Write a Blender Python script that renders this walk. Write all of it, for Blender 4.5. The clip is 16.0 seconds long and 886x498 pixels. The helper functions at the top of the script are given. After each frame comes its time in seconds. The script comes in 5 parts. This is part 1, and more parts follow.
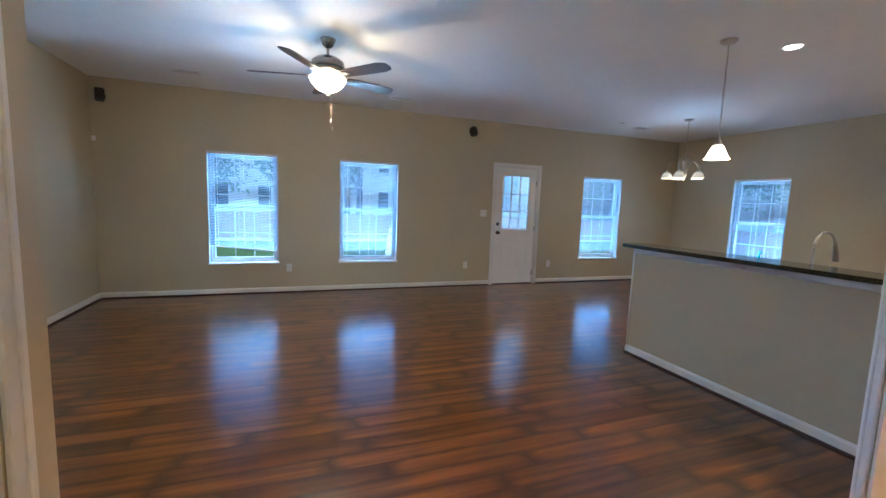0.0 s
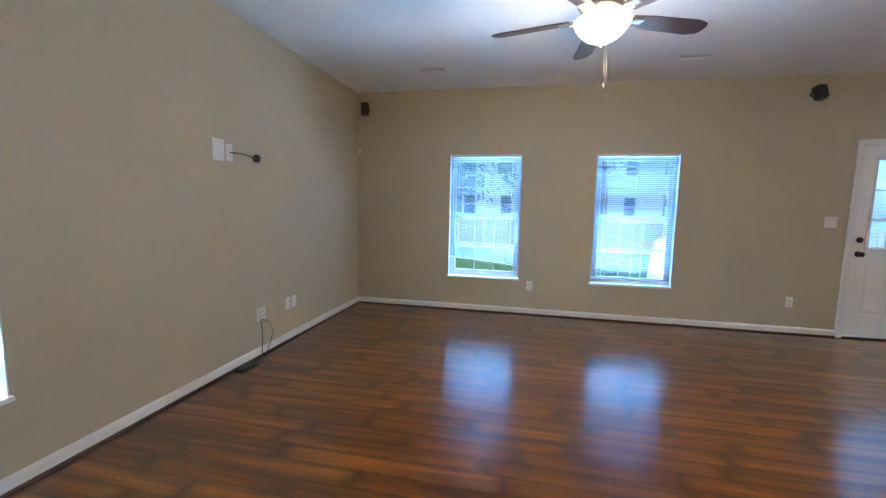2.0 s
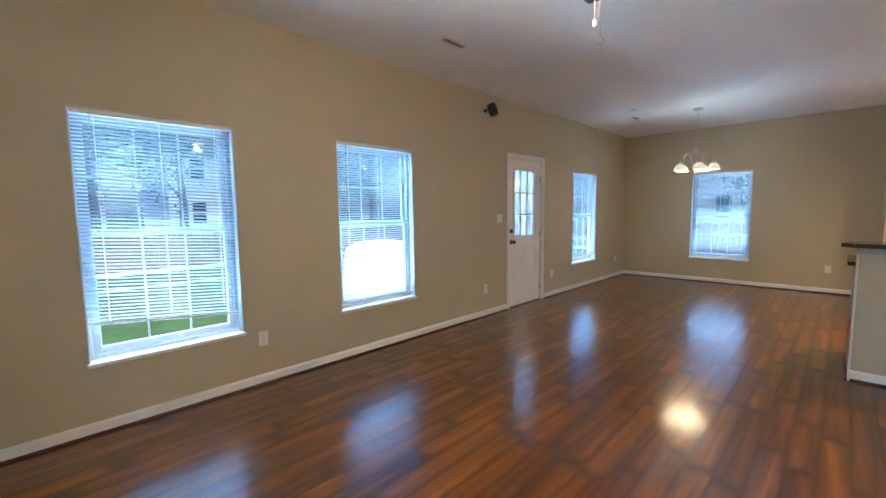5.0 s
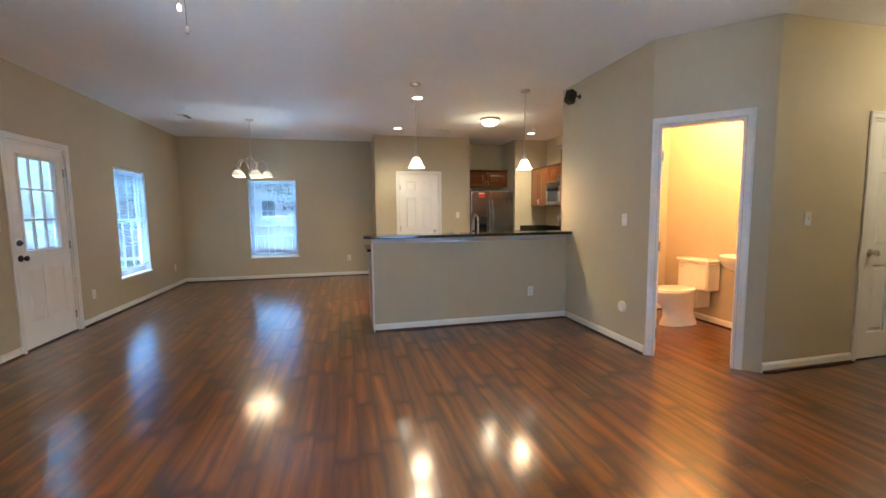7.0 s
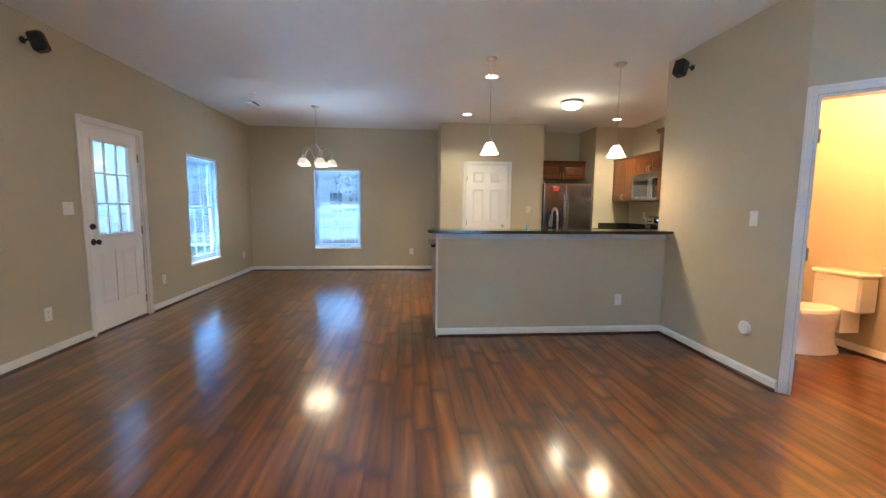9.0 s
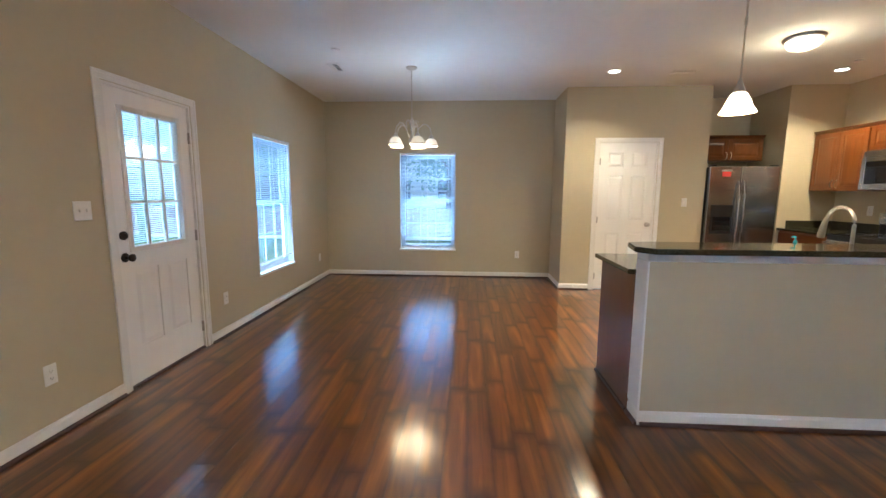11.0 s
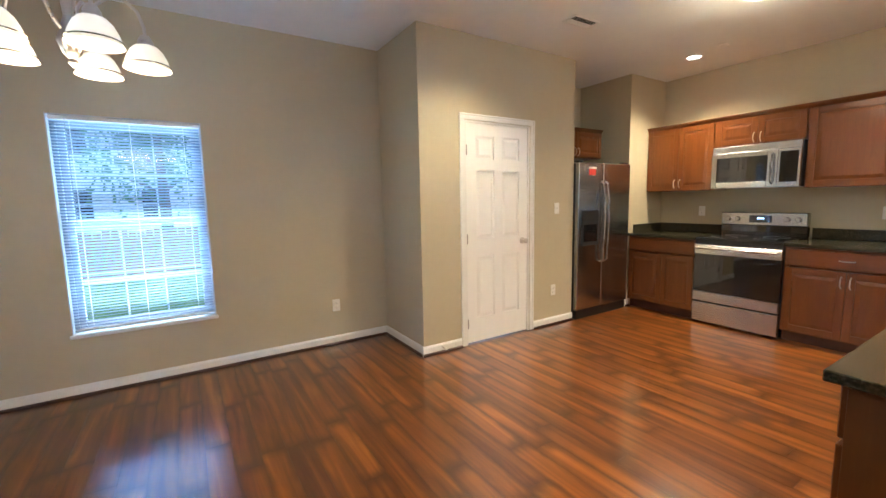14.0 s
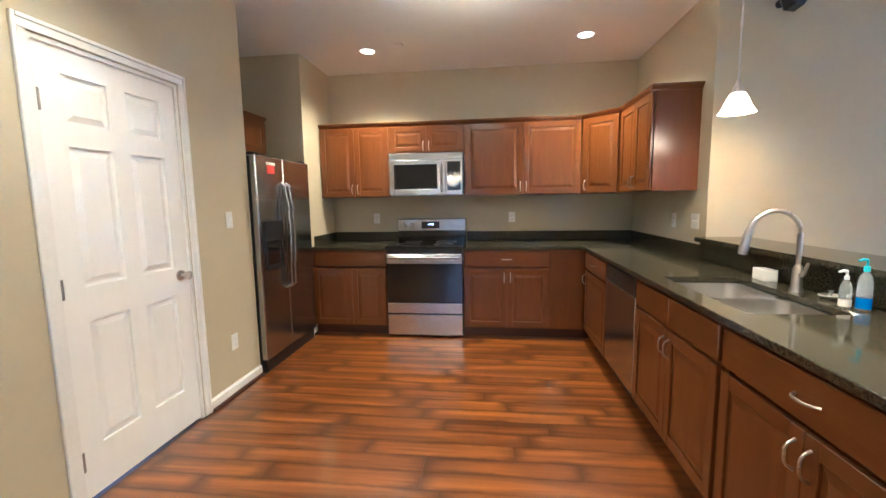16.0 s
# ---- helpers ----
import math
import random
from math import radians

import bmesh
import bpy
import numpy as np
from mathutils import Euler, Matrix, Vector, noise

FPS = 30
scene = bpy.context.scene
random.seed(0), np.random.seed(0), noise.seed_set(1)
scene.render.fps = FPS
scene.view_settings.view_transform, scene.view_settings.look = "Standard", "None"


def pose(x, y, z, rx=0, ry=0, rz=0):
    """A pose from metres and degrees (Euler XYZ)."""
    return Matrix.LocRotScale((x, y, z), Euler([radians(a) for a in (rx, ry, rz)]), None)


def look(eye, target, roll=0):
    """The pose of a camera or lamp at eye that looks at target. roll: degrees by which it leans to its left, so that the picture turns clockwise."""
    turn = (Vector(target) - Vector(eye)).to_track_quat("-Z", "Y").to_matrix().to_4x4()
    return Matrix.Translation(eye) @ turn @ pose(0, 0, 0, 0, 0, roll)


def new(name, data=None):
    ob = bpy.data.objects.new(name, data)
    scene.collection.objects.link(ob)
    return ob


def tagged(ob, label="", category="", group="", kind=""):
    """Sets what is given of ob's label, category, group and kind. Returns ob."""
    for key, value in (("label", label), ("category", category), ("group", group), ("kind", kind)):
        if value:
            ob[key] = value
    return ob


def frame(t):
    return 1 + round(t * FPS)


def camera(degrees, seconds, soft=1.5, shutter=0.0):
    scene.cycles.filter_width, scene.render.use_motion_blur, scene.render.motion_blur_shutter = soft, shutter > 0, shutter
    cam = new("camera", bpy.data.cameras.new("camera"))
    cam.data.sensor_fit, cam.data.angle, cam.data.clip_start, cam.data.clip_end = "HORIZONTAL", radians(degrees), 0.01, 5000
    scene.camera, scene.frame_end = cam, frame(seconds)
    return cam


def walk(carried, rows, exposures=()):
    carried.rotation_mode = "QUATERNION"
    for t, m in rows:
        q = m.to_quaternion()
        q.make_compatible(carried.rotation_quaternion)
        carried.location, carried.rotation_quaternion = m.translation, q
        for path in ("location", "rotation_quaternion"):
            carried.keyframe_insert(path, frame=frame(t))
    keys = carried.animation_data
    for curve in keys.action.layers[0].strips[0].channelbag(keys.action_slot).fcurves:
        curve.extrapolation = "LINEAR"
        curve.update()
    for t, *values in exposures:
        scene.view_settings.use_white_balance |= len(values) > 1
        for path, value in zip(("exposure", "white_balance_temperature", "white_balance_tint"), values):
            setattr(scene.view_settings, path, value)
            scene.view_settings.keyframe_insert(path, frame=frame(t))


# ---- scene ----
cam = camera(94.6, 16.0)
PATH = [
    (0, (2.374, -6.364, 1.393), (3.054, -4.496, 1.171), 2.1),
    (0.5, (2.538, -6.097, 1.399), (2.912, -4.145, 1.179), 2.0),
    (1, (2.596, -5.803, 1.379), (2.659, -3.817, 1.158), 2.0),
    (1.5, (2.484, -5.48, 1.377), (2.236, -3.506, 1.168), 1.6),
    (2, (2.3, -5.149, 1.36), (1.877, -3.207, 1.144), 1.1),
    (2.5, (2.119, -4.804, 1.361), (1.728, -2.857, 1.119), 0.5),
    (3, (1.824, -4.545, 1.378), (1.659, -2.567, 1.134), -0.1),
    (3.2, (1.706, -4.389, 1.403), (1.673, -2.406, 1.143), -0.4),
    (5.3, (1.005, -3.106, 1.35), (2.648, -1.978, 1.184), -1.1),
    (5.5, (0.995, -3.044, 1.362), (2.762, -2.122, 1.202), -1.4),
    (6, (0.945, -2.993, 1.377), (2.898, -2.594, 1.213), -1.2),
    (6.5, (0.944, -3.06, 1.346), (2.936, -3.116, 1.177), -0.9),
    (7, (0.924, -3.043, 1.338), (2.861, -3.504, 1.152), -0.6),
    (7.5, (0.916, -3.102, 1.329), (2.767, -3.83, 1.124), -0.3),
    (8, (0.954, -3.123, 1.326), (2.775, -3.923, 1.11), -0.0),
    (8.5, (1.178, -3.094, 1.324), (3.093, -3.631, 1.121), 0.2),
    (9, (1.45, -3.039, 1.311), (3.431, -3.208, 1.099), 0.6),
    (9.5, (1.876, -2.822, 1.344), (3.858, -2.74, 1.091), 0.6),
    (9.7, (2.058, -2.758, 1.342), (4.034, -2.608, 1.072), 0.4),
    (11.8, (3.877, -2.016, 1.381), (5.856, -2.001, 1.096), -0.1),
    (12, (4.115, -1.969, 1.381), (6.094, -2.011, 1.094), 0.2),
    (12.5, (4.582, -1.952, 1.349), (6.559, -2.139, 1.109), 0.1),
    (13, (5.042, -1.866, 1.345), (6.98, -2.304, 1.116), -0.2),
    (13.5, (5.494, -1.88, 1.372), (7.347, -2.591, 1.126), -0.7),
    (14, (5.913, -1.931, 1.36), (7.592, -2.991, 1.122), -1.1),
    (14.5, (6.314, -1.999, 1.381), (7.716, -3.404, 1.139), -1.3),
    (15, (6.64, -2.183, 1.383), (7.705, -3.858, 1.138), -1.1),
    (15.5, (6.893, -2.38, 1.369), (7.569, -4.248, 1.136), -1.0),
    (16, (7.093, -2.577, 1.357), (7.33, -4.549, 1.125), -0.9),
]
walk(cam, [(t, look(eye, target, roll)) for t, eye, target, roll in PATH], [(0, 1.85, 4500, 1), (1.5, 2.05, 4500, 1), (3, 2.35, 4650, 1), (5.5, 2.15, 5150, 1), (6.5, 2.2, 5150, 2), (7.5, 2.2, 4800, 2), (9.5, 2.3, 4800, 2), (12, 2.4, 5050, 3), (14, 2.55, 4950, 4), (15, 2.87, 4650, 3), (16, 2.68, 4450, 4)])

# ---- light ----
world = bpy.data.worlds.new("world")
scene.world = world
world.use_nodes = True
wn = world.node_tree
sky = wn.nodes.new("ShaderNodeTexSky")
sky.sky_type = 'NISHITA'
sky.sun_disc = False
sky.sun_elevation = radians(48)
sky.sun_rotation = radians(215)
sky.air_density, sky.dust_density, sky.ozone_density = 1.0, 2.5, 1.0
wn.links.new(sky.outputs[0], wn.nodes["Background"].inputs[0])
wn.nodes["Background"].inputs[1].default_value = 0.062


def lamp(name, kind, at, watts, colour, radius=0.04, rot=(0, 0, 0), spot=None):
    data = bpy.data.lights.new(name, kind)
    data.energy, data.color = watts, colour
    if kind == 'AREA':
        data.shape, data.size = 'DISK', radius
    else:
        data.shadow_soft_size = radius
    if spot:
        data.spot_size, data.spot_blend = radians(spot), 1.0
    ob = new(name, data)
    ob.location = at
    ob.rotation_euler = [radians(a) for a in rot]
    return ob


sun = bpy.data.lights.new("sun", 'SUN')
sun.energy, sun.angle, sun.color = 0.65, radians(0.6), (1.0, 0.96, 0.9)
sun_ob = new("sun", sun)
sun_ob.matrix_world = look((0, 0, 30), (-12, 14, 0))

WARM = (1.0, 0.60, 0.28)
SOFT = (1.0, 0.70, 0.37)
FAN = (2.65, -2.47)
CHAND = (7.97, -1.635)
PENDANTS = [(5.675, -3.868), (5.675, -5.22)]
CANS = [(6.25, -3.99), (8.225, -3.988), (8.262, -6.545), (6.275, -6.465)]
FLUSH = (7.22, -5.33)
H = 2.785
for k in range(2):
    lamp("fan_bulb", 'POINT', (FAN[0] + (-0.04, 0.04)[k], FAN[1], 2.37), 0.8, WARM, 0.03)
lamp("fan_light", 'POINT', (FAN[0], FAN[1], 2.19), 8.5, WARM, 0.06)
lamp("fan_glow", 'SPOT', (FAN[0], FAN[1], 2.30), 13, (1.0, 0.74, 0.46), 0.12, spot=178)
for k in range(5):
    a = radians(-84 + 72 * k)
    lamp("chandelier_bulb", 'POINT', (CHAND[0] + 0.225 * math.cos(a), CHAND[1] + 0.225 * math.sin(a), 1.90), 0.65, WARM, 0.05)
lamp("chandelier_glow", 'POINT', (*CHAND, 1.86), 2.2, (1.0, 0.68, 0.36), 0.15)
for x, y in PENDANTS:
    lamp("pendant_bulb", 'POINT', (x, y, 1.87), 4.5, WARM, 0.065)
for x, y in CANS:
    lamp("can_bulb", 'SPOT', (x, y, H - 0.012), 46 if x == 8.225 else 74, SOFT, 0.06, spot=128)
lamp("flush_bulb", 'POINT', (*FLUSH, H - 0.29), 2.6, SOFT, 0.08)
lamp("powder_bulb", 'POINT', (4.5, -6.5, 2.45), 36, (1.0, 0.42, 0.12), 0.08)
lamp("hall_bulb", 'POINT', (2.65, -7.9, 2.35), 7, SOFT, 0.08)


for x, y, r, w in ((1.70, 0.75, 0, 0.9), (3.455, 0.75, 0, 0.9), (7.91, 0.75, 0, 0.9), (6.03, 0.75, 0, 0.5), (10.45, -1.65, -90, 0.9), (-0.75, -4.28, 90, 0.9)):
    a = lamp("window_daylight", 'AREA', (x, y, 2.80), (260 if x < 0 else 52 if x == 7.91 else 48) * w, (0.66, 0.84, 1.0), 1.0, (-52, 0, r))
    a.data.shape, a.data.size, a.data.size_y = 'RECTANGLE', w, 1.0
    a = lamp("ground_daylight", 'AREA', (x - r / -360, y - (0 if r else 0.25), 0.0), (400 if x < 0 else 74 if x == 7.91 else 66) * w, (0.62, 0.82, 1.0), 1.0, (-135, 0, r))
    a.data.shape, a.data.size, a.data.size_y = 'RECTANGLE', w, 0.5


# ---- materials ----
def nodes_of(name):
    m = bpy.data.materials.new(name)
    m.use_nodes = True
    t = m.node_tree
    return m, t, t.nodes["Principled BSDF"]


def add(t, kind, **inputs):
    n = t.nodes.new("ShaderNode" + kind)
    for k, v in inputs.items():
        k = k.replace("_", " ")
        if k in n.inputs:
            n.inputs[k].default_value = v
    return n


def ramp(t, fac, stops):
    r = t.nodes.new("ShaderNodeValToRGB")
    e = r.color_ramp.elements
    for i, (p, c) in enumerate(stops):
        q = e[i] if i < 2 else e.new(p)
        q.position, q.color = p, (*c, 1)
    t.links.new(fac, r.inputs[0])
    return r


def coords(t, scale=(1, 1, 1), space="Object"):
    c = t.nodes.new("ShaderNodeTexCoord")
    m = t.nodes.new("ShaderNodeMapping")
    m.inputs["Scale"].default_value = scale
    t.links.new(c.outputs[space], m.inputs[0])
    return m.outputs[0]


def noisy(name, a, b, scale=3.0, rough=0.5, metal=0.0, bump=0.02, bump_scale=200.0, stretch=(1, 1, 1), rough_var=0.08, coat=0.0, spec=0.5, dist=0.002):
    """A surface between two near colours, with broad stains, fine grain and a fine relief."""
    m, t, p = nodes_of(name)
    v = coords(t, stretch)
    n1 = add(t, "TexNoise", Scale=scale, Detail=5.0, Roughness=0.6)
    n2 = add(t, "TexNoise", Scale=scale * 14, Detail=3.0)
    n3 = add(t, "TexNoise", Scale=bump_scale, Detail=2.0)
    for n in (n1, n2, n3):
        t.links.new(v, n.inputs["Vector"])
    mix = add(t, "Math"); mix.operation = 'MULTIPLY_ADD'
    t.links.new(n2.outputs[0], mix.inputs[0]); mix.inputs[1].default_value = 0.35
    t.links.new(n1.outputs[0], mix.inputs[2])
    r = ramp(t, mix.outputs[0], [(0.45, a), (0.85, b)])
    t.links.new(r.outputs[0], p.inputs["Base Color"])
    rr = add(t, "MapRange"); rr.inputs[3].default_value = max(0.02, rough - rough_var); rr.inputs[4].default_value = rough + rough_var
    t.links.new(n1.outputs[0], rr.inputs[0]); t.links.new(rr.outputs[0], p.inputs["Roughness"])
    p.inputs["Metallic"].default_value = metal
    p.inputs["Coat Weight"].default_value = coat
    p.inputs["Specular IOR Level"].default_value = spec
    if bump:
        bp = add(t, "Bump", Strength=bump, Distance=dist)
        t.links.new(n3.outputs[0], bp.inputs["Height"]); t.links.new(bp.outputs[0], p.inputs["Normal"])
    return m


def glowing(name, colour, strength, base=(0.85, 0.8, 0.7)):
    m, t, p = nodes_of(name)
    p.inputs["Base Color"].default_value = (*base, 1)
    p.inputs["Emission Color"].default_value = (*colour, 1)
    p.inputs["Emission Strength"].default_value = strength
    p.inputs["Roughness"].default_value = 0.3
    p.inputs["Coat Weight"].default_value = 0.3
    return m


M = {}
M["paint"] = noisy("tan_wall_paint", (0.47, 0.41, 0.275), (0.50, 0.44, 0.30), 1.2, 0.62, bump=0.12, bump_scale=260, dist=0.001)
M["ceiling"] = noisy("ceiling_paint", (0.76, 0.76, 0.74), (0.81, 0.81, 0.79), 0.8, 0.9, bump=0.35, bump_scale=120, dist=0.002)
M["trim"] = noisy("white_trim_paint", (0.72, 0.71, 0.68), (0.80, 0.79, 0.76), 4, 0.35, bump=0.04, bump_scale=90, coat=0.1)
M["door"] = noisy("white_door_paint", (0.80, 0.79, 0.76), (0.83, 0.82, 0.79), 3, 0.36, bump=0.05, bump_scale=140, stretch=(6, 6, 1), dist=0.0004)
M["vinyl"] = noisy("white_vinyl", (0.50, 0.53, 0.56), (0.56, 0.59, 0.62), 5, 0.4, bump=0.02)
M["plastic"] = noisy("white_plastic", (0.72, 0.71, 0.68), (0.8, 0.79, 0.76), 20, 0.35, bump=0.02)
M["black"] = noisy("black_plastic", (0.008, 0.008, 0.009), (0.02, 0.02, 0.022), 20, 0.35, bump=0.05)
M["nickel"] = noisy("brushed_nickel", (0.52, 0.49, 0.45), (0.58, 0.55, 0.51), 12, 0.28, metal=1.0, bump=0, rough_var=0.02)
M["darkmetal"] = noisy("dark_pewter", (0.28, 0.25, 0.22), (0.34, 0.31, 0.27), 12, 0.26, metal=1.0, bump=0.02)
M["bronze"] = noisy("dark_bronze", (0.02, 0.017, 0.015), (0.05, 0.04, 0.035), 20, 0.35, metal=0.6, bump=0.03)
M["hinge"] = noisy("satin_hinge_metal", (0.28, 0.26, 0.24), (0.4, 0.38, 0.35), 20, 0.4, metal=1.0)
M["steel"] = noisy("brushed_stainless", (0.55, 0.545, 0.53), (0.58, 0.575, 0.56), 4, 0.27, metal=1.0, bump=0, stretch=(1, 1, 6), rough_var=0.01, dist=0.0005)
M["steel_dark"] = noisy("dark_stainless", (0.45, 0.46, 0.47), (0.52, 0.53, 0.54), 2.5, 0.22, metal=1.0, bump=0, stretch=(6, 6, 1), rough_var=0.01, dist=0.0005)
M["sink"] = noisy("satin_sink_steel", (0.50, 0.49, 0.47), (0.60, 0.59, 0.57), 6, 0.38, metal=1.0)
M["blackglass"] = noisy("black_oven_glass", (0.006, 0.006, 0.008), (0.012, 0.012, 0.014), 3, 0.06, bump=0, rough_var=0.02, coat=1.0)
M["fridge_side"] = noisy("fridge_side_black", (0.012, 0.012, 0.013), (0.02, 0.02, 0.021), 8, 0.45, bump=0.3, bump_scale=300, dist=0.0008)
M["porcelain"] = noisy("porcelain", (0.78, 0.75, 0.7), (0.84, 0.81, 0.76), 3, 0.12, bump=0, coat=0.4)
M["cable"] = noisy("grey_cable", (0.06, 0.06, 0.06), (0.1, 0.1, 0.1), 20, 0.5)
M["red"] = noisy("red_sticker", (0.55, 0.03, 0.02), (0.62, 0.05, 0.03), 20, 0.5, bump=0)
M["slot"] = noisy("dark_slot", (0.01, 0.01, 0.01), (0.02, 0.02, 0.02), 20, 0.7, bump=0)
M["threshold"] = noisy("dark_threshold_wood", (0.03, 0.012, 0.008), (0.06, 0.02, 0.012), 8, 0.35, stretch=(1, 8, 8))
M["shade"] = glowing("frosted_lamp_glass", (1.0, 0.70, 0.40), 1.3)
M["bowl_glass"] = glowing("lit_alabaster_glass", (1.0, 0.66, 0.32), 2.5)
M["shade_soft"] = glowing("cream_lamp_glass", (1.0, 0.76, 0.46), 0.12)
M["bulb"] = noisy("grey_bulb", (0.25, 0.24, 0.22), (0.35, 0.34, 0.31), 20, 0.4, bump=0)
M["shade_rim"] = noisy("ribbed_glass_rim", (0.6, 0.5, 0.36), (0.7, 0.6, 0.45), 30, 0.2)
M["lens"] = glowing("lamp_lens", (1.0, 0.84, 0.62), 3.0)
M["display"] = glowing("clock_display", (0.5, 0.75, 1.0), 1.5, (0.01, 0.01, 0.01))
M["soap_blue"] = noisy("blue_soap", (0.01, 0.14, 0.55), (0.02, 0.22, 0.65), 5, 0.2, bump=0)
M["cap_blue"] = noisy("turquoise_cap", (0.05, 0.45, 0.6), (0.07, 0.5, 0.65), 5, 0.4, bump=0)


def wood(name, dark, mid, light, rough, vertical=True, coat=0.12):
    """Stained cabinet wood: long grain, broad tone changes."""
    m, t, p = nodes_of(name)
    v = coords(t, (9, 9, 0.9) if vertical else (0.9, 9, 9))
    n1 = add(t, "TexNoise", Scale=2.2, Detail=8.0, Roughness=0.62, Distortion=0.6)
    n2 = add(t, "TexNoise", Scale=26.0, Detail=2.0)
    t.links.new(v, n1.inputs["Vector"]); t.links.new(v, n2.inputs["Vector"])
    n0 = add(t, "TexNoise", Scale=1.7, Detail=2.0)
    t.links.new(coords(t), n0.inputs["Vector"])
    s = add(t, "Math"); s.operation = 'MULTIPLY_ADD'; s.inputs[1].default_value = 0.3
    t.links.new(n2.outputs[0], s.inputs[0]); t.links.new(n1.outputs[0], s.inputs[2])
    s2 = add(t, "Math"); s2.operation = 'MULTIPLY_ADD'; s2.inputs[1].default_value = 0.35
    t.links.new(n0.outputs[0], s2.inputs[0]); t.links.new(s.outputs[0], s2.inputs[2])
    oi = t.nodes.new("ShaderNodeObjectInfo")
    s3 = add(t, "Math"); s3.operation = 'MULTIPLY_ADD'; s3.inputs[1].default_value = 0.10
    t.links.new(oi.outputs["Random"], s3.inputs[0]); t.links.new(s2.outputs[0], s3.inputs[2])
    r = ramp(t, s3.outputs[0], [(0.55, dark), (0.85, mid), (1.1, light)])
    t.links.new(r.outputs[0], p.inputs["Base Color"])
    p.inputs["Roughness"].default_value = rough
    p.inputs["Coat Weight"].default_value = coat
    p.inputs["Coat Roughness"].default_value = 0.22
    bp = add(t, "Bump", Strength=0.08, Distance=0.001)
    t.links.new(n2.outputs[0], bp.inputs["Height"]); t.links.new(bp.outputs[0], p.inputs["Normal"])
    return m


M["cherry"] = wood("cherry_cabinet_wood", (0.108, 0.031, 0.0035), (0.126, 0.038, 0.0045), (0.146, 0.047, 0.006), 0.29, coat=0.3)
M["cherry_h"] = wood("cherry_rail_wood", (0.108, 0.031, 0.0035), (0.126, 0.038, 0.0045), (0.146, 0.047, 0.006), 0.29, False, coat=0.3)
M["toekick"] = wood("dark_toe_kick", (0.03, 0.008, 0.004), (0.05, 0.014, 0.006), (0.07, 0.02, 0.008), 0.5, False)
M["blade"] = wood("dark_fan_blade", (0.02, 0.012, 0.01), (0.035, 0.02, 0.015), (0.05, 0.03, 0.02), 0.3, False)


def granite():
    m, t, p = nodes_of("dark_green_granite")
    v = coords(t)
    vo = add(t, "TexVoronoi", Scale=420.0)
    n = add(t, "TexNoise", Scale=9.0, Detail=6.0)
    n2 = add(t, "TexNoise", Scale=120.0, Detail=4.0)
    for q in (vo, n, n2):
        t.links.new(v, q.inputs["Vector"])
    r1 = ramp(t, n2.outputs[0], [(0.40, (0.022, 0.021, 0.014)), (0.6, (0.05, 0.045, 0.028)), (0.76, (0.10, 0.085, 0.05))])
    r2 = ramp(t, vo.outputs["Distance"], [(0.0, (0.03, 0.026, 0.016)), (0.22, (0.0, 0.0, 0.0))])
    a = add(t, "Mix"); a.data_type = 'RGBA'; a.blend_type = 'ADD'; a.inputs[0].default_value = 0.35
    t.links.new(r1.outputs[0], a.inputs[6]); t.links.new(r2.outputs[0], a.inputs[7])
    t.links.new(a.outputs[2], p.inputs["Base Color"])
    p.inputs["Roughness"].default_value = 0.09
    rr = add(t, "MapRange"); rr.inputs[3].default_value = 0.05; rr.inputs[4].default_value = 0.14
    t.links.new(n.outputs[0], rr.inputs[0]); t.links.new(rr.outputs[0], p.inputs["Roughness"])
    return m


M["granite"] = granite()


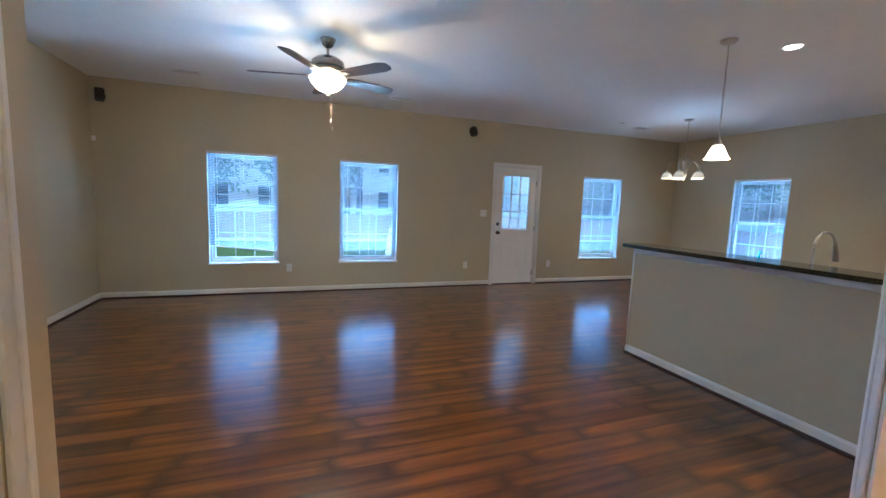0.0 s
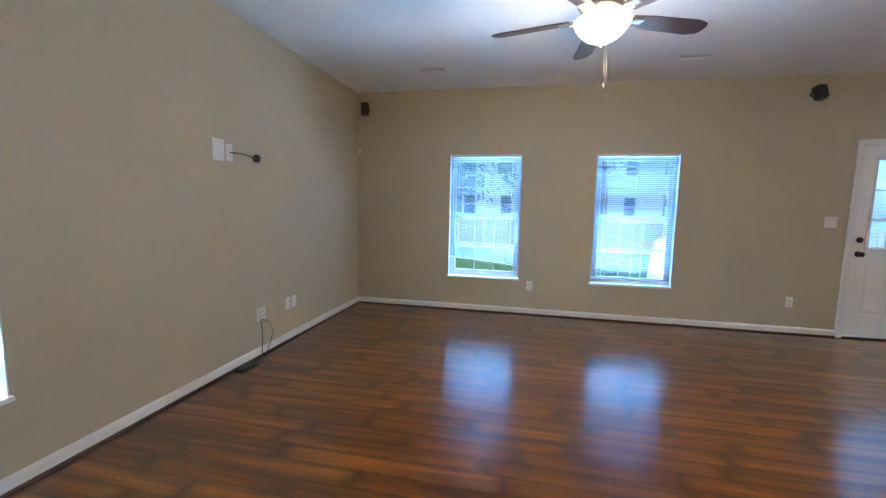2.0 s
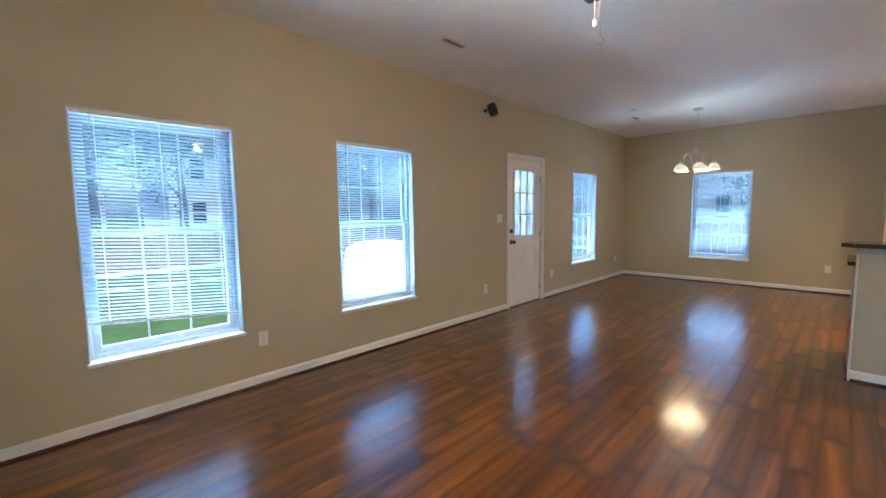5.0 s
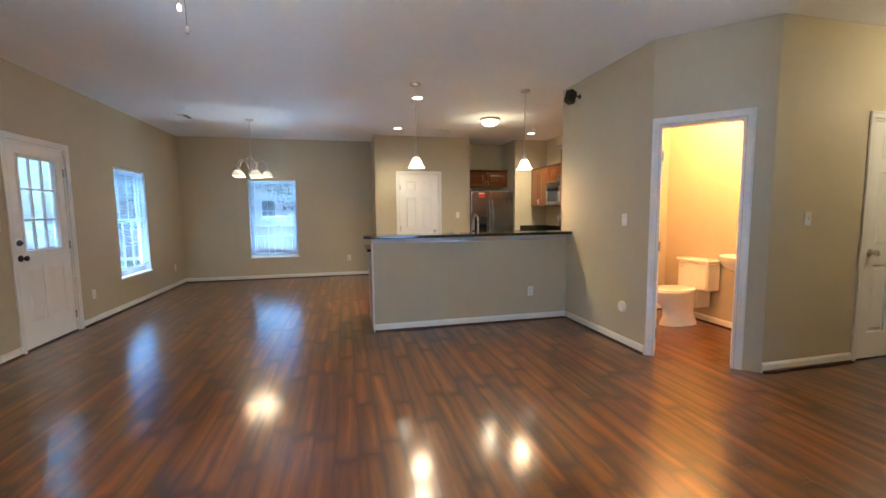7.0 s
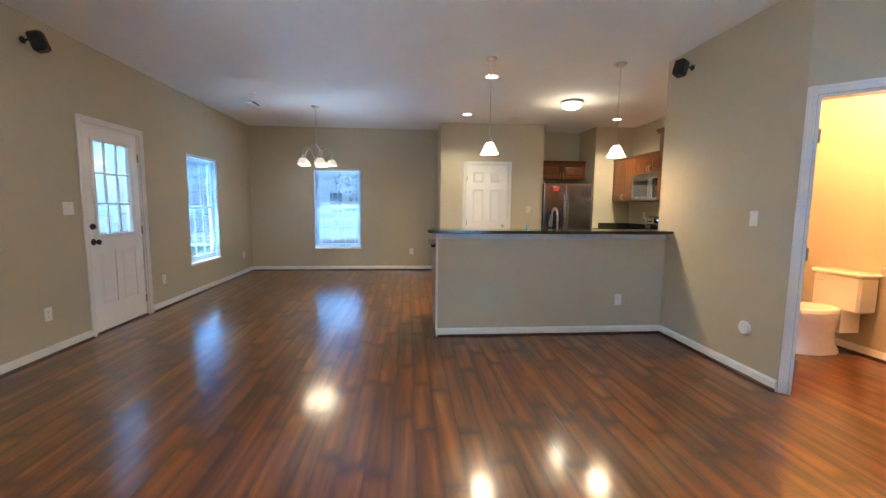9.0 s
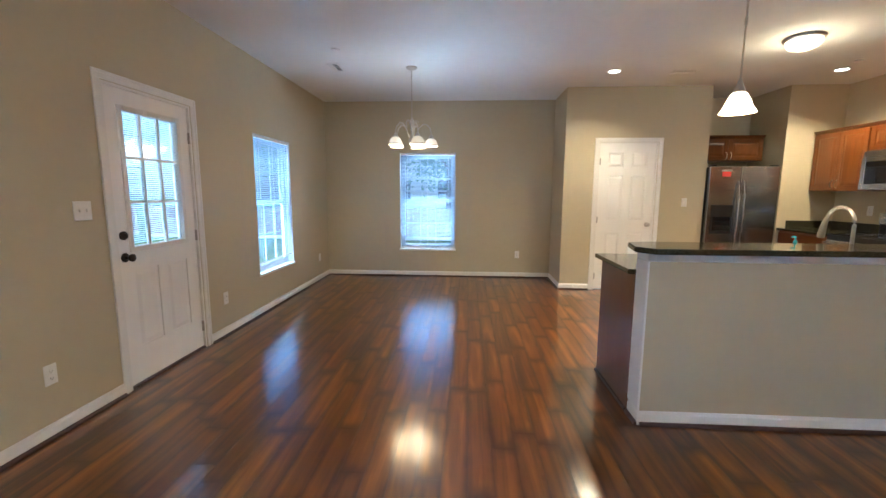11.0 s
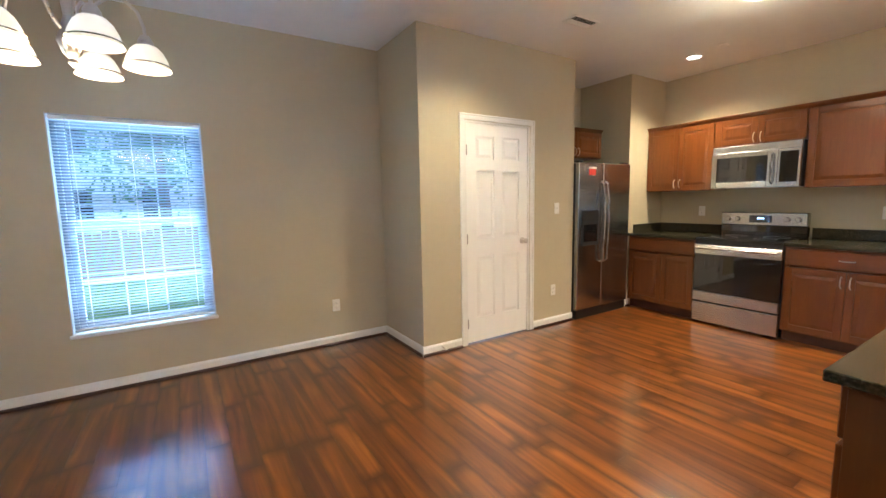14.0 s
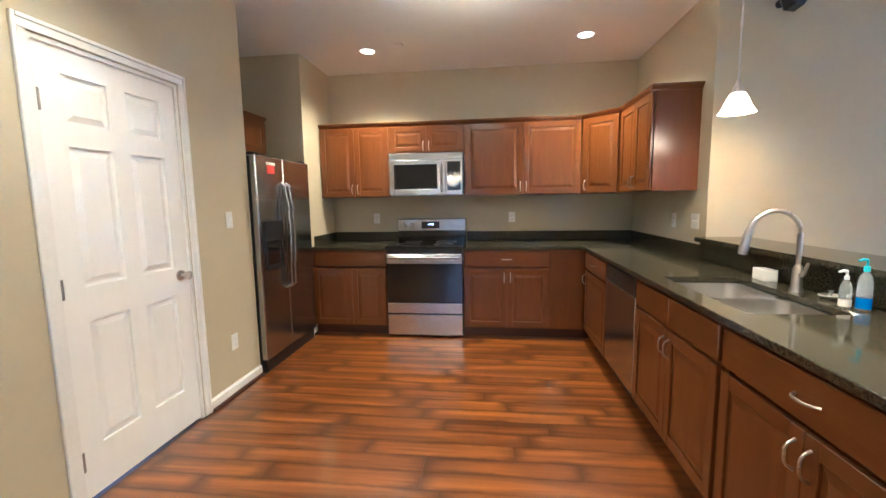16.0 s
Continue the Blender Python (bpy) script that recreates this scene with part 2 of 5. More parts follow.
def plank_wood(joined=False):
    """Hand-scraped laminate: streaky red-brown boards, dark worn edges and ends."""
    m, t, p = nodes_of("plank_laminate" + ("_joined" if joined else ""))
    uv = t.nodes.new("ShaderNodeUVMap"); uv.uv_map = "board"
    if joined:
        g = t.nodes.new("ShaderNodeNewGeometry"); rnd = g.outputs["Random Per Island"]
    else:
        g = t.nodes.new("ShaderNodeObjectInfo"); rnd = g.outputs["Random"]
    sep = t.nodes.new("ShaderNodeSeparateXYZ"); t.links.new(uv.outputs[0], sep.inputs[0])

    def math_(op, a, b=None, c=None, clamp=False):
        n = t.nodes.new("ShaderNodeMath"); n.operation = op; n.use_clamp = clamp
        for i, q in enumerate((a, b, c)):
            if q is None:
                continue
            if isinstance(q, (int, float)):
                n.inputs[i].default_value = q
            else:
                t.links.new(q, n.inputs[i])
        return n.outputs[0]
    off = math_('MULTIPLY', rnd, 37.0)
    cx = t.nodes.new("ShaderNodeCombineXYZ")
    t.links.new(math_('ADD', math_('MULTIPLY', sep.outputs[0], 1.1), off), cx.inputs[0])
    t.links.new(math_('MULTIPLY', sep.outputs[1], 16.0), cx.inputs[1])
    t.links.new(off, cx.inputs[2])
    streak = add(t, "TexNoise", Scale=1.0, Detail=4.0, Roughness=0.5, Distortion=0.5)
    t.links.new(cx.outputs[0], streak.inputs["Vector"])
    cb = t.nodes.new("ShaderNodeCombineXYZ")
    t.links.new(math_('ADD', math_('MULTIPLY', sep.outputs[0], 5.0), off), cb.inputs[0])
    t.links.new(math_('MULTIPLY', sep.outputs[1], 9.0), cb.inputs[1])
    t.links.new(off, cb.inputs[2])
    blot = add(t, "TexNoise", Scale=1.0, Detail=3.0)
    t.links.new(cb.outputs[0], blot.inputs["Vector"])
    # distance to the long edge and to the end, stored in z as the end distance
    edge = math_('SUBTRACT', HALF_W, math_('ABSOLUTE', sep.outputs[1]))
    wob = math_('MULTIPLY_ADD', math_('SUBTRACT', blot.outputs[0], 0.5), 0.06, 0)
    e1 = math_('ADD', edge, wob)
    side = t.nodes.new("ShaderNodeMapRange"); side.interpolation_type = 'SMOOTHSTEP'
    t.links.new(e1, side.inputs[0]); side.inputs[1].default_value = -0.012; side.inputs[2].default_value = 0.032
    uv2 = t.nodes.new("ShaderNodeUVMap"); uv2.uv_map = "ends"
    sep2 = t.nodes.new("ShaderNodeSeparateXYZ"); t.links.new(uv2.outputs[0], sep2.inputs[0])
    e2 = math_('ADD', sep2.outputs[0], math_('MULTIPLY', wob, 2.2))
    end = t.nodes.new("ShaderNodeMapRange"); end.interpolation_type = 'SMOOTHSTEP'
    t.links.new(e2, end.inputs[0]); end.inputs[1].default_value = -0.02; end.inputs[2].default_value = 0.10
    wear = math_('MULTIPLY', side.outputs[0], end.outputs[0])
    tone = math_('ADD', math_('MULTIPLY', streak.outputs[0], 0.75), math_('MULTIPLY', rnd, 0.16))
    r = ramp(t, tone, [(0.27, (0.062, 0.018, 0.0035)), (0.50, (0.175, 0.054, 0.0062)), (0.74, (0.345, 0.122, 0.011))])
    mx = t.nodes.new("ShaderNodeMix"); mx.data_type = 'RGBA'
    t.links.new(math_('MULTIPLY_ADD', wear, 0.92, 0.08), mx.inputs[0])
    mx.inputs[6].default_value = (0.056, 0.018, 0.004, 1)
    t.links.new(r.outputs[0], mx.inputs[7])
    t.links.new(mx.outputs[2], p.inputs["Base Color"])
    rr = t.nodes.new("ShaderNodeMapRange"); rr.inputs[3].default_value = 0.285; rr.inputs[4].default_value = 0.32
    t.links.new(blot.outputs[0], rr.inputs[0]); t.links.new(rr.outputs[0], p.inputs["Roughness"])
    p.inputs["Specular IOR Level"].default_value = 0.22
    p.inputs["Coat Weight"].default_value = 1.0
    p.inputs["Coat IOR"].default_value = 1.6
    p.inputs["Coat Roughness"].default_value = 0.14
    return m


def glass(name="window_glass"):
    m, t, p = nodes_of(name)
    p.inputs["Base Color"].default_value = (0.98, 1, 0.99, 1)
    p.inputs["Roughness"].default_value = 0.0
    p.inputs["Transmission Weight"].default_value = 1.0
    p.inputs["IOR"].default_value = 1.45
    return m


M["glass"] = glass()


def clear_plastic():
    m, t, p = nodes_of("clear_bottle_plastic")
    p.inputs["Base Color"].default_value = (0.86, 0.93, 0.98, 1)
    p.inputs["Roughness"].default_value = 0.12
    p.inputs["Transmission Weight"].default_value = 0.8
    p.inputs["IOR"].default_value = 1.2
    return m


def translucent(name, colour, amount):
    m, t, p = nodes_of(name)
    p.inputs["Base Color"].default_value = (*colour, 1)
    p.inputs["Roughness"].default_value = 0.45
    tr = add(t, "BsdfTranslucent"); tr.inputs[0].default_value = (*colour, 1)
    mx = add(t, "MixShader"); mx.inputs[0].default_value = amount
    out = t.nodes["Material Output"]
    t.links.new(p.outputs[0], mx.inputs[1]); t.links.new(tr.outputs[0], mx.inputs[2])
    t.links.new(mx.outputs[0], out.inputs[0])
    return m


# white slats, their colour darkened and blued to hold down the daylight on them
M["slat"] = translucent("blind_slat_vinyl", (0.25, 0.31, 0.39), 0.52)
# the same white slats in a brighter copy, for the daylit door glass
M["bright_slat"] = translucent("door_blind_vinyl", (0.55, 0.60, 0.66), 0.45)
M["bottle"] = clear_plastic()
M["leaf"] = translucent("leaf_green", (0.09, 0.17, 0.05), 0.4)
M["bark"] = noisy("bark", (0.08, 0.06, 0.045), (0.14, 0.11, 0.085), 12, 0.9, bump=0.6, bump_scale=60)
M["grass"] = noisy("lawn", (0.06, 0.11, 0.025), (0.12, 0.19, 0.05), 2.5, 0.9, bump=0.8, bump_scale=60, dist=0.03)
M["siding"] = noisy("white_vinyl_siding", (0.55, 0.56, 0.56), (0.62, 0.63, 0.63), 3, 0.6)
M["roof"] = noisy("grey_shingle_roof", (0.08, 0.075, 0.07), (0.13, 0.12, 0.11), 12, 0.9, bump=0.4, bump_scale=40)
M["fence"] = noisy("red_brown_fence_board", (0.16, 0.07, 0.045), (0.24, 0.11, 0.07), 4, 0.85, stretch=(4, 4, 1), bump=0.3, bump_scale=30)
M["concrete"] = noisy("patio_concrete", (0.34, 0.33, 0.31), (0.42, 0.41, 0.38), 3, 0.9, bump=0.3, bump_scale=80)
M["brick"] = noisy("red_brick_wall", (0.2, 0.08, 0.055), (0.28, 0.12, 0.085), 9, 0.9, bump=0.3, bump_scale=50)
M["cover"] = noisy("white_fabric_cover", (0.72, 0.72, 0.7), (0.82, 0.82, 0.8), 3, 0.8, bump=0.3, bump_scale=20, dist=0.01)


# ---- mesh helpers ----
def box(bm, x0, y0, z0, x1, y1, z1):
    vs = [bm.verts.new((x, y, z)) for z in (z0, z1) for x, y in ((x0, y0), (x1, y0), (x1, y1), (x0, y1))]
    for f in ((3, 2, 1, 0), (4, 5, 6, 7), (0, 1, 5, 4), (1, 2, 6, 5), (2, 3, 7, 6), (3, 0, 4, 7)):
        bm.faces.new([vs[i] for i in f])
    return vs


def frustum(bm, x0, z0, x1, z1, yb, yf, inset):
    """A raised panel in the x-z plane: its back at yb, its front at yf, its edges sloping in by inset."""
    b = [bm.verts.new((x, yb, z)) for x, z in ((x0, z0), (x1, z0), (x1, z1), (x0, z1))]
    i = inset
    f = [bm.verts.new((x, yf, z)) for x, z in ((x0 + i, z0 + i), (x1 - i, z0 + i), (x1 - i, z1 - i), (x0 + i, z1 - i))]
    bm.faces.new(f)
    for k in range(4):
        bm.faces.new((b[k], b[(k + 1) % 4], f[(k + 1) % 4], f[k]))


def lathe(bm, profile, n=24, cx=0.0, cy=0.0, cz=0.0):
    """A surface turned about the z axis from (radius, height) pairs."""
    rings = []
    for r, z in profile:
        if r < 1e-5:
            rings.append([bm.verts.new((cx, cy, cz + z))])
        else:
            rings.append([bm.verts.new((cx + r * math.cos(2 * math.pi * k / n), cy + r * math.sin(2 * math.pi * k / n), cz + z)) for k in range(n)])
    for a, b in zip(rings, rings[1:]):
        for k in range(n):
            q = [a[k % len(a)], a[(k + 1) % len(a)], b[(k + 1) % len(b)], b[k % len(b)]]
            u = []
            for v in q:
                if v not in u:
                    u.append(v)
            if len(u) > 2:
                bm.faces.new(u)


def tube(bm, points, r, n=8):
    """A round rod along points."""
    pts = [Vector(q) for q in points]
    rings = []
    up = Vector((0, 0, 1))
    for i, q in enumerate(pts):
        d = (pts[min(i + 1, len(pts) - 1)] - pts[max(i - 1, 0)]).normalized()
        s = d.cross(up)
        if s.length < 0.05:
            s = d.cross(Vector((1, 0, 0)))
        s.normalize()
        w = s.cross(d).normalized()
        rr = r[i] if isinstance(r, (list, tuple)) else r
        rings.append([bm.verts.new(q + rr * (math.cos(2 * math.pi * k / n) * s + math.sin(2 * math.pi * k / n) * w)) for k in range(n)])
    for a, b in zip(rings, rings[1:]):
        for k in range(n):
            bm.faces.new((a[k], a[(k + 1) % n], b[(k + 1) % n], b[k]))
    bm.faces.new(rings[0][::-1])
    bm.faces.new(rings[-1])


def prism(bm, outline, z0, z1):
    a = [bm.verts.new((x, y, z0)) for x, y in outline]
    b = [bm.verts.new((x, y, z1)) for x, y in outline]
    bm.faces.new(a[::-1]); bm.faces.new(b)
    for k in range(len(a)):
        j = (k + 1) % len(a)
        bm.faces.new((a[k], a[j], b[j], b[k]))


def finish(bm, bevel=0.0, smooth=False, seg=1):
    bmesh.ops.recalc_face_normals(bm, faces=bm.faces)
    if bevel:
        es = [e for e in bm.edges if len(e.link_faces) == 2 and e.calc_face_angle(0) > 0.6]
        bmesh.ops.bevel(bm, geom=es, offset=bevel, segments=seg, affect='EDGES', clamp_overlap=True)
    for f in bm.faces:
        f.smooth = smooth


def part(name, bm, mat, parent=None, label="", bevel=0.0, smooth=False, m=None, seg=1):
    finish(bm, bevel, smooth, seg)
    me = bpy.data.meshes.new(name)
    bm.to_mesh(me); bm.free()
    if smooth:
        me.set_sharp_from_angle(angle=radians(38))
    me.materials.append(M[mat] if isinstance(mat, str) else mat)
    ob = new(name, me)
    ob.parent = parent
    if m:
        ob.matrix_local = m
    if label:
        ob["label"] = label
    return ob


def boxes(name, mat, rows, parent=None, label="", bevel=0.0, m=None):
    bm = bmesh.new()
    for r in rows:
        box(bm, *r)
    return part(name, bm, mat, parent, label, bevel, m=m)


def thing(name, m, label, category, group="", kind=""):
    ob = new(name)
    ob.empty_display_size = 0.1
    ob.matrix_world = m
    return tagged(ob, label, category, group, kind)


# ---- structure ----
def wall(name, rows, m=None, label=""):
    bm = bmesh.new()
    for r in rows:
        box(bm, *r)
    return tagged(part(name, bm, "paint", m=m), label or "smooth tan-painted interior wall", "wall", kind="structure")


def run(a0, a1, openings, z1=H):
    """Pieces (a0, a1, z0, z1) of a wall with openings (a0, a1, z0, z1)."""
    out, a = [], a0
    for o0, o1, zb, zt in sorted(openings):
        out.append((a, o0, -0.02, z1))
        if zb > 0:
            out.append((o0, o1, -0.02, zb))
        out.append((o0, o1, zt, z1))
        a = o1
    out.append((a, a1, -0.02, z1))
    return out


WIN_Z = (0.45, 1.99)
LW = -4.73
WINS = [(1.25, 2.15), (3.005, 3.905), (7.43, 8.33)]
DOOR = (5.61, 6.445)
wall("wall_north", [(a, 0, z0, b, 0.14, z1) for a, b, z0, z1 in run(-0.14, 9.84, [(a, b, *WIN_Z) for a, b in WINS] + [(*DOOR, 0, 2.058)])])
wall("wall_west", [(-0.14, a, z0, 0, b, z1) for a, b, z0, z1 in run(-5.40, 0, [(LW, LW + 0.9, *WIN_Z)])])
wall("wall_east", [(9.70, a, z0, 9.84, b, z1) for a, b, z0, z1 in run(-3.62, 0, [(-2.10, -1.20, *WIN_Z)])])
wall("wall_pantry_side", [(8.93, -3.73, -0.02, 9.84, -3.62, H)])
wall("wall_alcove_side", [(9.04, -5.52, -0.02, 9.66, -5.41, H)])
wall("wall_pantry", [(8.93, a, z0, 9.04, b, z1) for a, b, z0, z1 in run(-5.52, -3.73, [(-4.87, -4.08, 0, 2.058)])])
wall("wall_alcove_back", [(9.66, -6.50, -0.02, 9.84, -5.41, H)])
wall("wall_alcove_end", [(8.93, -6.61, -0.02, 9.84, -6.50, H)])
wall("wall_kitchen_east", [(8.93, -7.22, -0.02, 9.04, -6.61, H)])
wall("wall_kitchen_back", [(5.46, -7.34, -0.02, 9.04, -7.22, H)])
wall("wall_kitchen_side", [(5.46, -7.22, -0.02, 5.58, -5.79, H)])
wall("wall_bar_side", [(4.055, -5.79, -0.02, 5.58, -5.68, H)])
S2 = math.sqrt(0.5)
PW = Matrix(((-S2, S2, 0, 4.055), (-S2, -S2, 0, -5.68), (0, 0, 1, 0), (0, 0, 0, 1)))
wall("wall_angled", [(a, 0, z0, b, 0.11, z1) for a, b, z0, z1 in run(0.0, 0.855, [(0.062, 0.672, 0, 2.058)])], m=PW)
wall("wall_hall_east", [(3.45, a, z0, 3.56, b, z1) for a, b, z0, z1 in run(-10.0, -6.285, [(-8.08, -7.31, 0, 2.058)])])
wall("wall_hall_end", [(1.85, -10.12, -0.02, 3.61, -10.0, H)])
wall("wall_hall_west", [(1.82, a, z0, 1.93, b, z1) for a, b, z0, z1 in run(-10.0, -5.40, [(-6.31, -5.55, 0, 2.058)])])
wall("wall_south", [(-0.14, -5.52, -0.02, 1.82, -5.40, H)])
wall("wall_powder_back", [(3.56, -7.26, -0.02, 5.46, -7.14, H)])
wall("wall_closet_back", [(3.56, -8.2, -0.02, 4.3, -8.1, H), (4.2, -8.1, -0.02, 4.3, -7.26, H), (0.9, -6.6, -0.02, 1.82, -6.5, H), (0.8, -6.6, -0.02, 0.9, -5.52, H)])
half = wall("wall_half", [(5.44, -5.68, -0.02, 5.58, -3.33, 0.985)], label="low tan-painted half wall between the living room and the kitchen")
boxes("half_wall_cap", "trim", [(5.428, -5.68, 0.987, 5.592, -3.318, 1.042)], half, "white painted cap moulding", 0.006)
boxes("end_board", "trim", [(5.432, -3.3295, 0.09, 5.588, -3.317, 0.986)], half, "white painted board on the end of the half wall", 0.002)

tagged(boxes("ceiling", "ceiling", [(-0.14, -10.12, H, 9.84, 0.14, H + 0.1)]), "flat white textured ceiling", "ceiling", kind="structure")
floor = tagged(boxes("floor", "threshold", [(-0.14, -10.12, -0.12, 9.84, 0.14, -0.014)]), "glossy dark red-brown wood-look plank floor", "floor", kind="structure")


# ---- baseboards ----
def baseboard(p, q, side):
    """White baseboard with a dark shoe mould from p to q; side: the unit normal into the room."""
    p, q, s = Vector((*p, 0)), Vector((*q, 0)), Vector((*side, 0))
    d = (q - p).normalized()
    L = (q - p).length
    m = Matrix(((d.x, s.x, 0, p.x), (d.y, s.y, 0, p.y), (0, 0, 1, 0), (0, 0, 0, 1)))
    bm = bmesh.new()
    prof = [(0.0, 0.002), (0.014, 0.002), (0.014, 0.068), (0.009, 0.078), (0.006, 0.085), (0.0, 0.085)]
    a = [bm.verts.new((0, y, z)) for y, z in prof]; b = [bm.verts.new((L, y, z)) for y, z in prof]
    bm.faces.new(a); bm.faces.new(b[::-1])
    for k in range(len(a)):
        j = (k + 1) % len(a)
        bm.faces.new((a[k], b[k], b[j], a[j]))
    ob = tagged(part("baseboard", bm, "trim", m=m), "white painted baseboard with a dark wood shoe mould", "baseboard", kind="structure")
    bm = bmesh.new()
    prof = [(0.0142, 0.001), (0.032, 0.001), (0.030, 0.012), (0.024, 0.019), (0.0142, 0.022)]
    a = [bm.verts.new((0, y, z)) for y, z in prof]; b = [bm.verts.new((L, y, z)) for y, z in prof]
    bm.faces.new(a); bm.faces.new(b[::-1])
    for k in range(len(a)):
        j = (k + 1) % len(a)
        bm.faces.new((a[k], b[k], b[j], a[j]))
    part("shoe_mould", bm, "threshold", ob)
    return ob


for p, q, s in [((0, 0), (5.55, 0), (0, -1)), ((6.505, 0), (9.70, 0), (0, -1)), ((0, -5.40), (0, 0), (1, 0)), ((0, -5.40), (1.93, -5.40), (0, 1)),
                ((9.70, -3.62), (9.70, 0), (-1, 0)), ((8.93, -3.62), (9.70, -3.62), (0, 1)), ((8.93, -4.02), (8.93, -3.606), (-1, 0)), ((8.93, -5.52), (8.93, -4.93), (-1, 0)),
                ((5.44, -5.68), (5.44, -3.33), (-1, 0)), ((5.426, -3.33), (5.58, -3.33), (0, 1)), ((4.055, -5.68), (5.44, -5.68), (0, 1)),
                ((3.45, -7.25), (3.45, -6.285), (-1, 0)), ((3.45, -10), (3.45, -8.14), (-1, 0)), ((1.93, -5.49), (1.93, -5.386), (1, 0)), ((1.93, -10), (1.93, -6.37), (1, 0)),
                ((3.56, -7.14), (5.46, -7.14), (0, 1)), ((5.46, -7.14), (5.46, -5.79), (-1, 0)), ((9.66, -5.52), (9.66, -6.50), (-1, 0)), ((8.93, -6.56), (8.93, -6.50), (-1, 0))]:
    baseboard(p, q, s)


# ---- doors ----
def casing(parent, w, h, y, sgn=-1, wd=0.057):
    """Door casing round an opening w wide from x = 0, on the face at y; it stands proud by sgn * 16 mm."""
    y0, y1 = sorted((y, y + sgn * 0.016))
    yy0, yy1 = sorted((y, y + sgn * 0.011))
    for nm, r, r2 in (("casing_side", (-wd, y0, 0.002, -wd + 0.018, y1, h + wd), (-wd + 0.018, yy0, 0.002, -0.003, yy1, h + 0.003)),
                      ("casing_side", (w + wd - 0.018, y0, 0.002, w + wd, y1, h + wd), (w + 0.003, yy0, 0.002, w + wd - 0.018, yy1, h + 0.003)),
                      ("casing_head", (-wd + 0.018, y0, h + wd - 0.018, w + wd - 0.018, y1, h + wd), (-wd + 0.018, yy0, h + 0.003, w + wd - 0.018, yy1, h + wd - 0.018))):
        boxes(nm, "trim", [r, r2], parent, bevel=0.003)


def jamb(parent, w, h, d, t=0.018):
    boxes("jamb", "trim", [(0, 0.001, 0, t, d - 0.001, h), (w - t, 0.001, 0, w, d - 0.001, h), (t, 0.001, h - t, w - t, d - 0.001, h)], parent)


def slab(parent, w, h, thick, cols, rows_, name="door_leaf", holes=(), label=""):
    """A door leaf, front face at y = 0: stiles and rails round raised panels. holes: cells left open."""
    root = thing(name, Matrix.Identity(4), "", "")
    root.parent = parent
    del_keys = [k for k in root.keys()]
    for k in del_keys:
        del root[k]
    if label:
        root["label"] = label
    bm = bmesh.new()
    xs = [0] + [v for c in cols for v in c] + [w]
    zs = [0] + [v for r in rows_ for v in r] + [h]
    box(bm, 0.0, 0, 0.0, xs[1], thick, h)
    box(bm, xs[-2], 0, 0.0, w, thick, h)
    for i in range(2, len(xs) - 2, 2):
        box(bm, xs[i], 0, 0.0, xs[i + 1], thick, h) if not holes else None
    for c in cols:
        for k in range(0, len(zs) - 1, 2):
            box(bm, c[0], 0, zs[k], c[1], thick, zs[k + 1])
    if holes:
        for i in range(2, len(xs) - 2, 2):
            for (z0, z1) in holes:
                box(bm, xs[i], 0, 0.0, xs[i + 1], thick, z0)
                box(bm, xs[i], 0, z1, xs[i + 1], thick, h)
    part("frame", bm, "door", root)
    dep = 0.007 if holes else 0.014
    for c in cols:
        for z0, z1 in rows_:
            if (z0, z1) in holes:
                continue
            bm = bmesh.new()
            box(bm, c[0], dep, z0, c[1], thick - dep, z1)
            frustum(bm, c[0] + 0.012, z0 + 0.012, c[1] - 0.012, z1 - 0.012, dep, 0.002, 0.028)
            frustum(bm, c[0] + 0.012, z0 + 0.012, c[1] - 0.012, z1 - 0.012, thick - dep, thick - 0.002, 0.028)
            part("panel", bm, "door", root)
    return root


def knob(parent, x, z, mat="nickel", y=0.0, name="door_knob"):
    bm = bmesh.new()
    lathe(bm, [(0, 0), (0.032, 0), (0.032, 0.006), (0.026, 0.011), (0.012, 0.013), (0.011, 0.03), (0.019, 0.038), (0.0265, 0.05), (0.026, 0.06), (0.016, 0.068), (0, 0.07)], 20)
    return part(name, bm, mat, parent, smooth=True, m=pose(x, y, z, 90, 0, 0))


def hinges(parent, x, h, y=-0.002, face=-1):
    for z in (0.2, h / 2, h - 0.2):
        bm = bmesh.new()
        lathe(bm, [(0, -0.045), (0.006, -0.045), (0.006, 0.045), (0, 0.045)], 8, x, y + face * 0.005, z)
        box(bm, x - 0.012, y - 0.001, z - 0.044, x + 0.012, y + 0.002, z + 0.044)
        part("hinge", bm, "hinge", parent)


SIX_COLS = lambda w: [(0.11, w / 2 - 0.05), (w / 2 + 0.05, w - 0.11)]
SIX_ROWS = [(0.23, 0.82), (0.98, 1.61), (1.71, 1.92)]


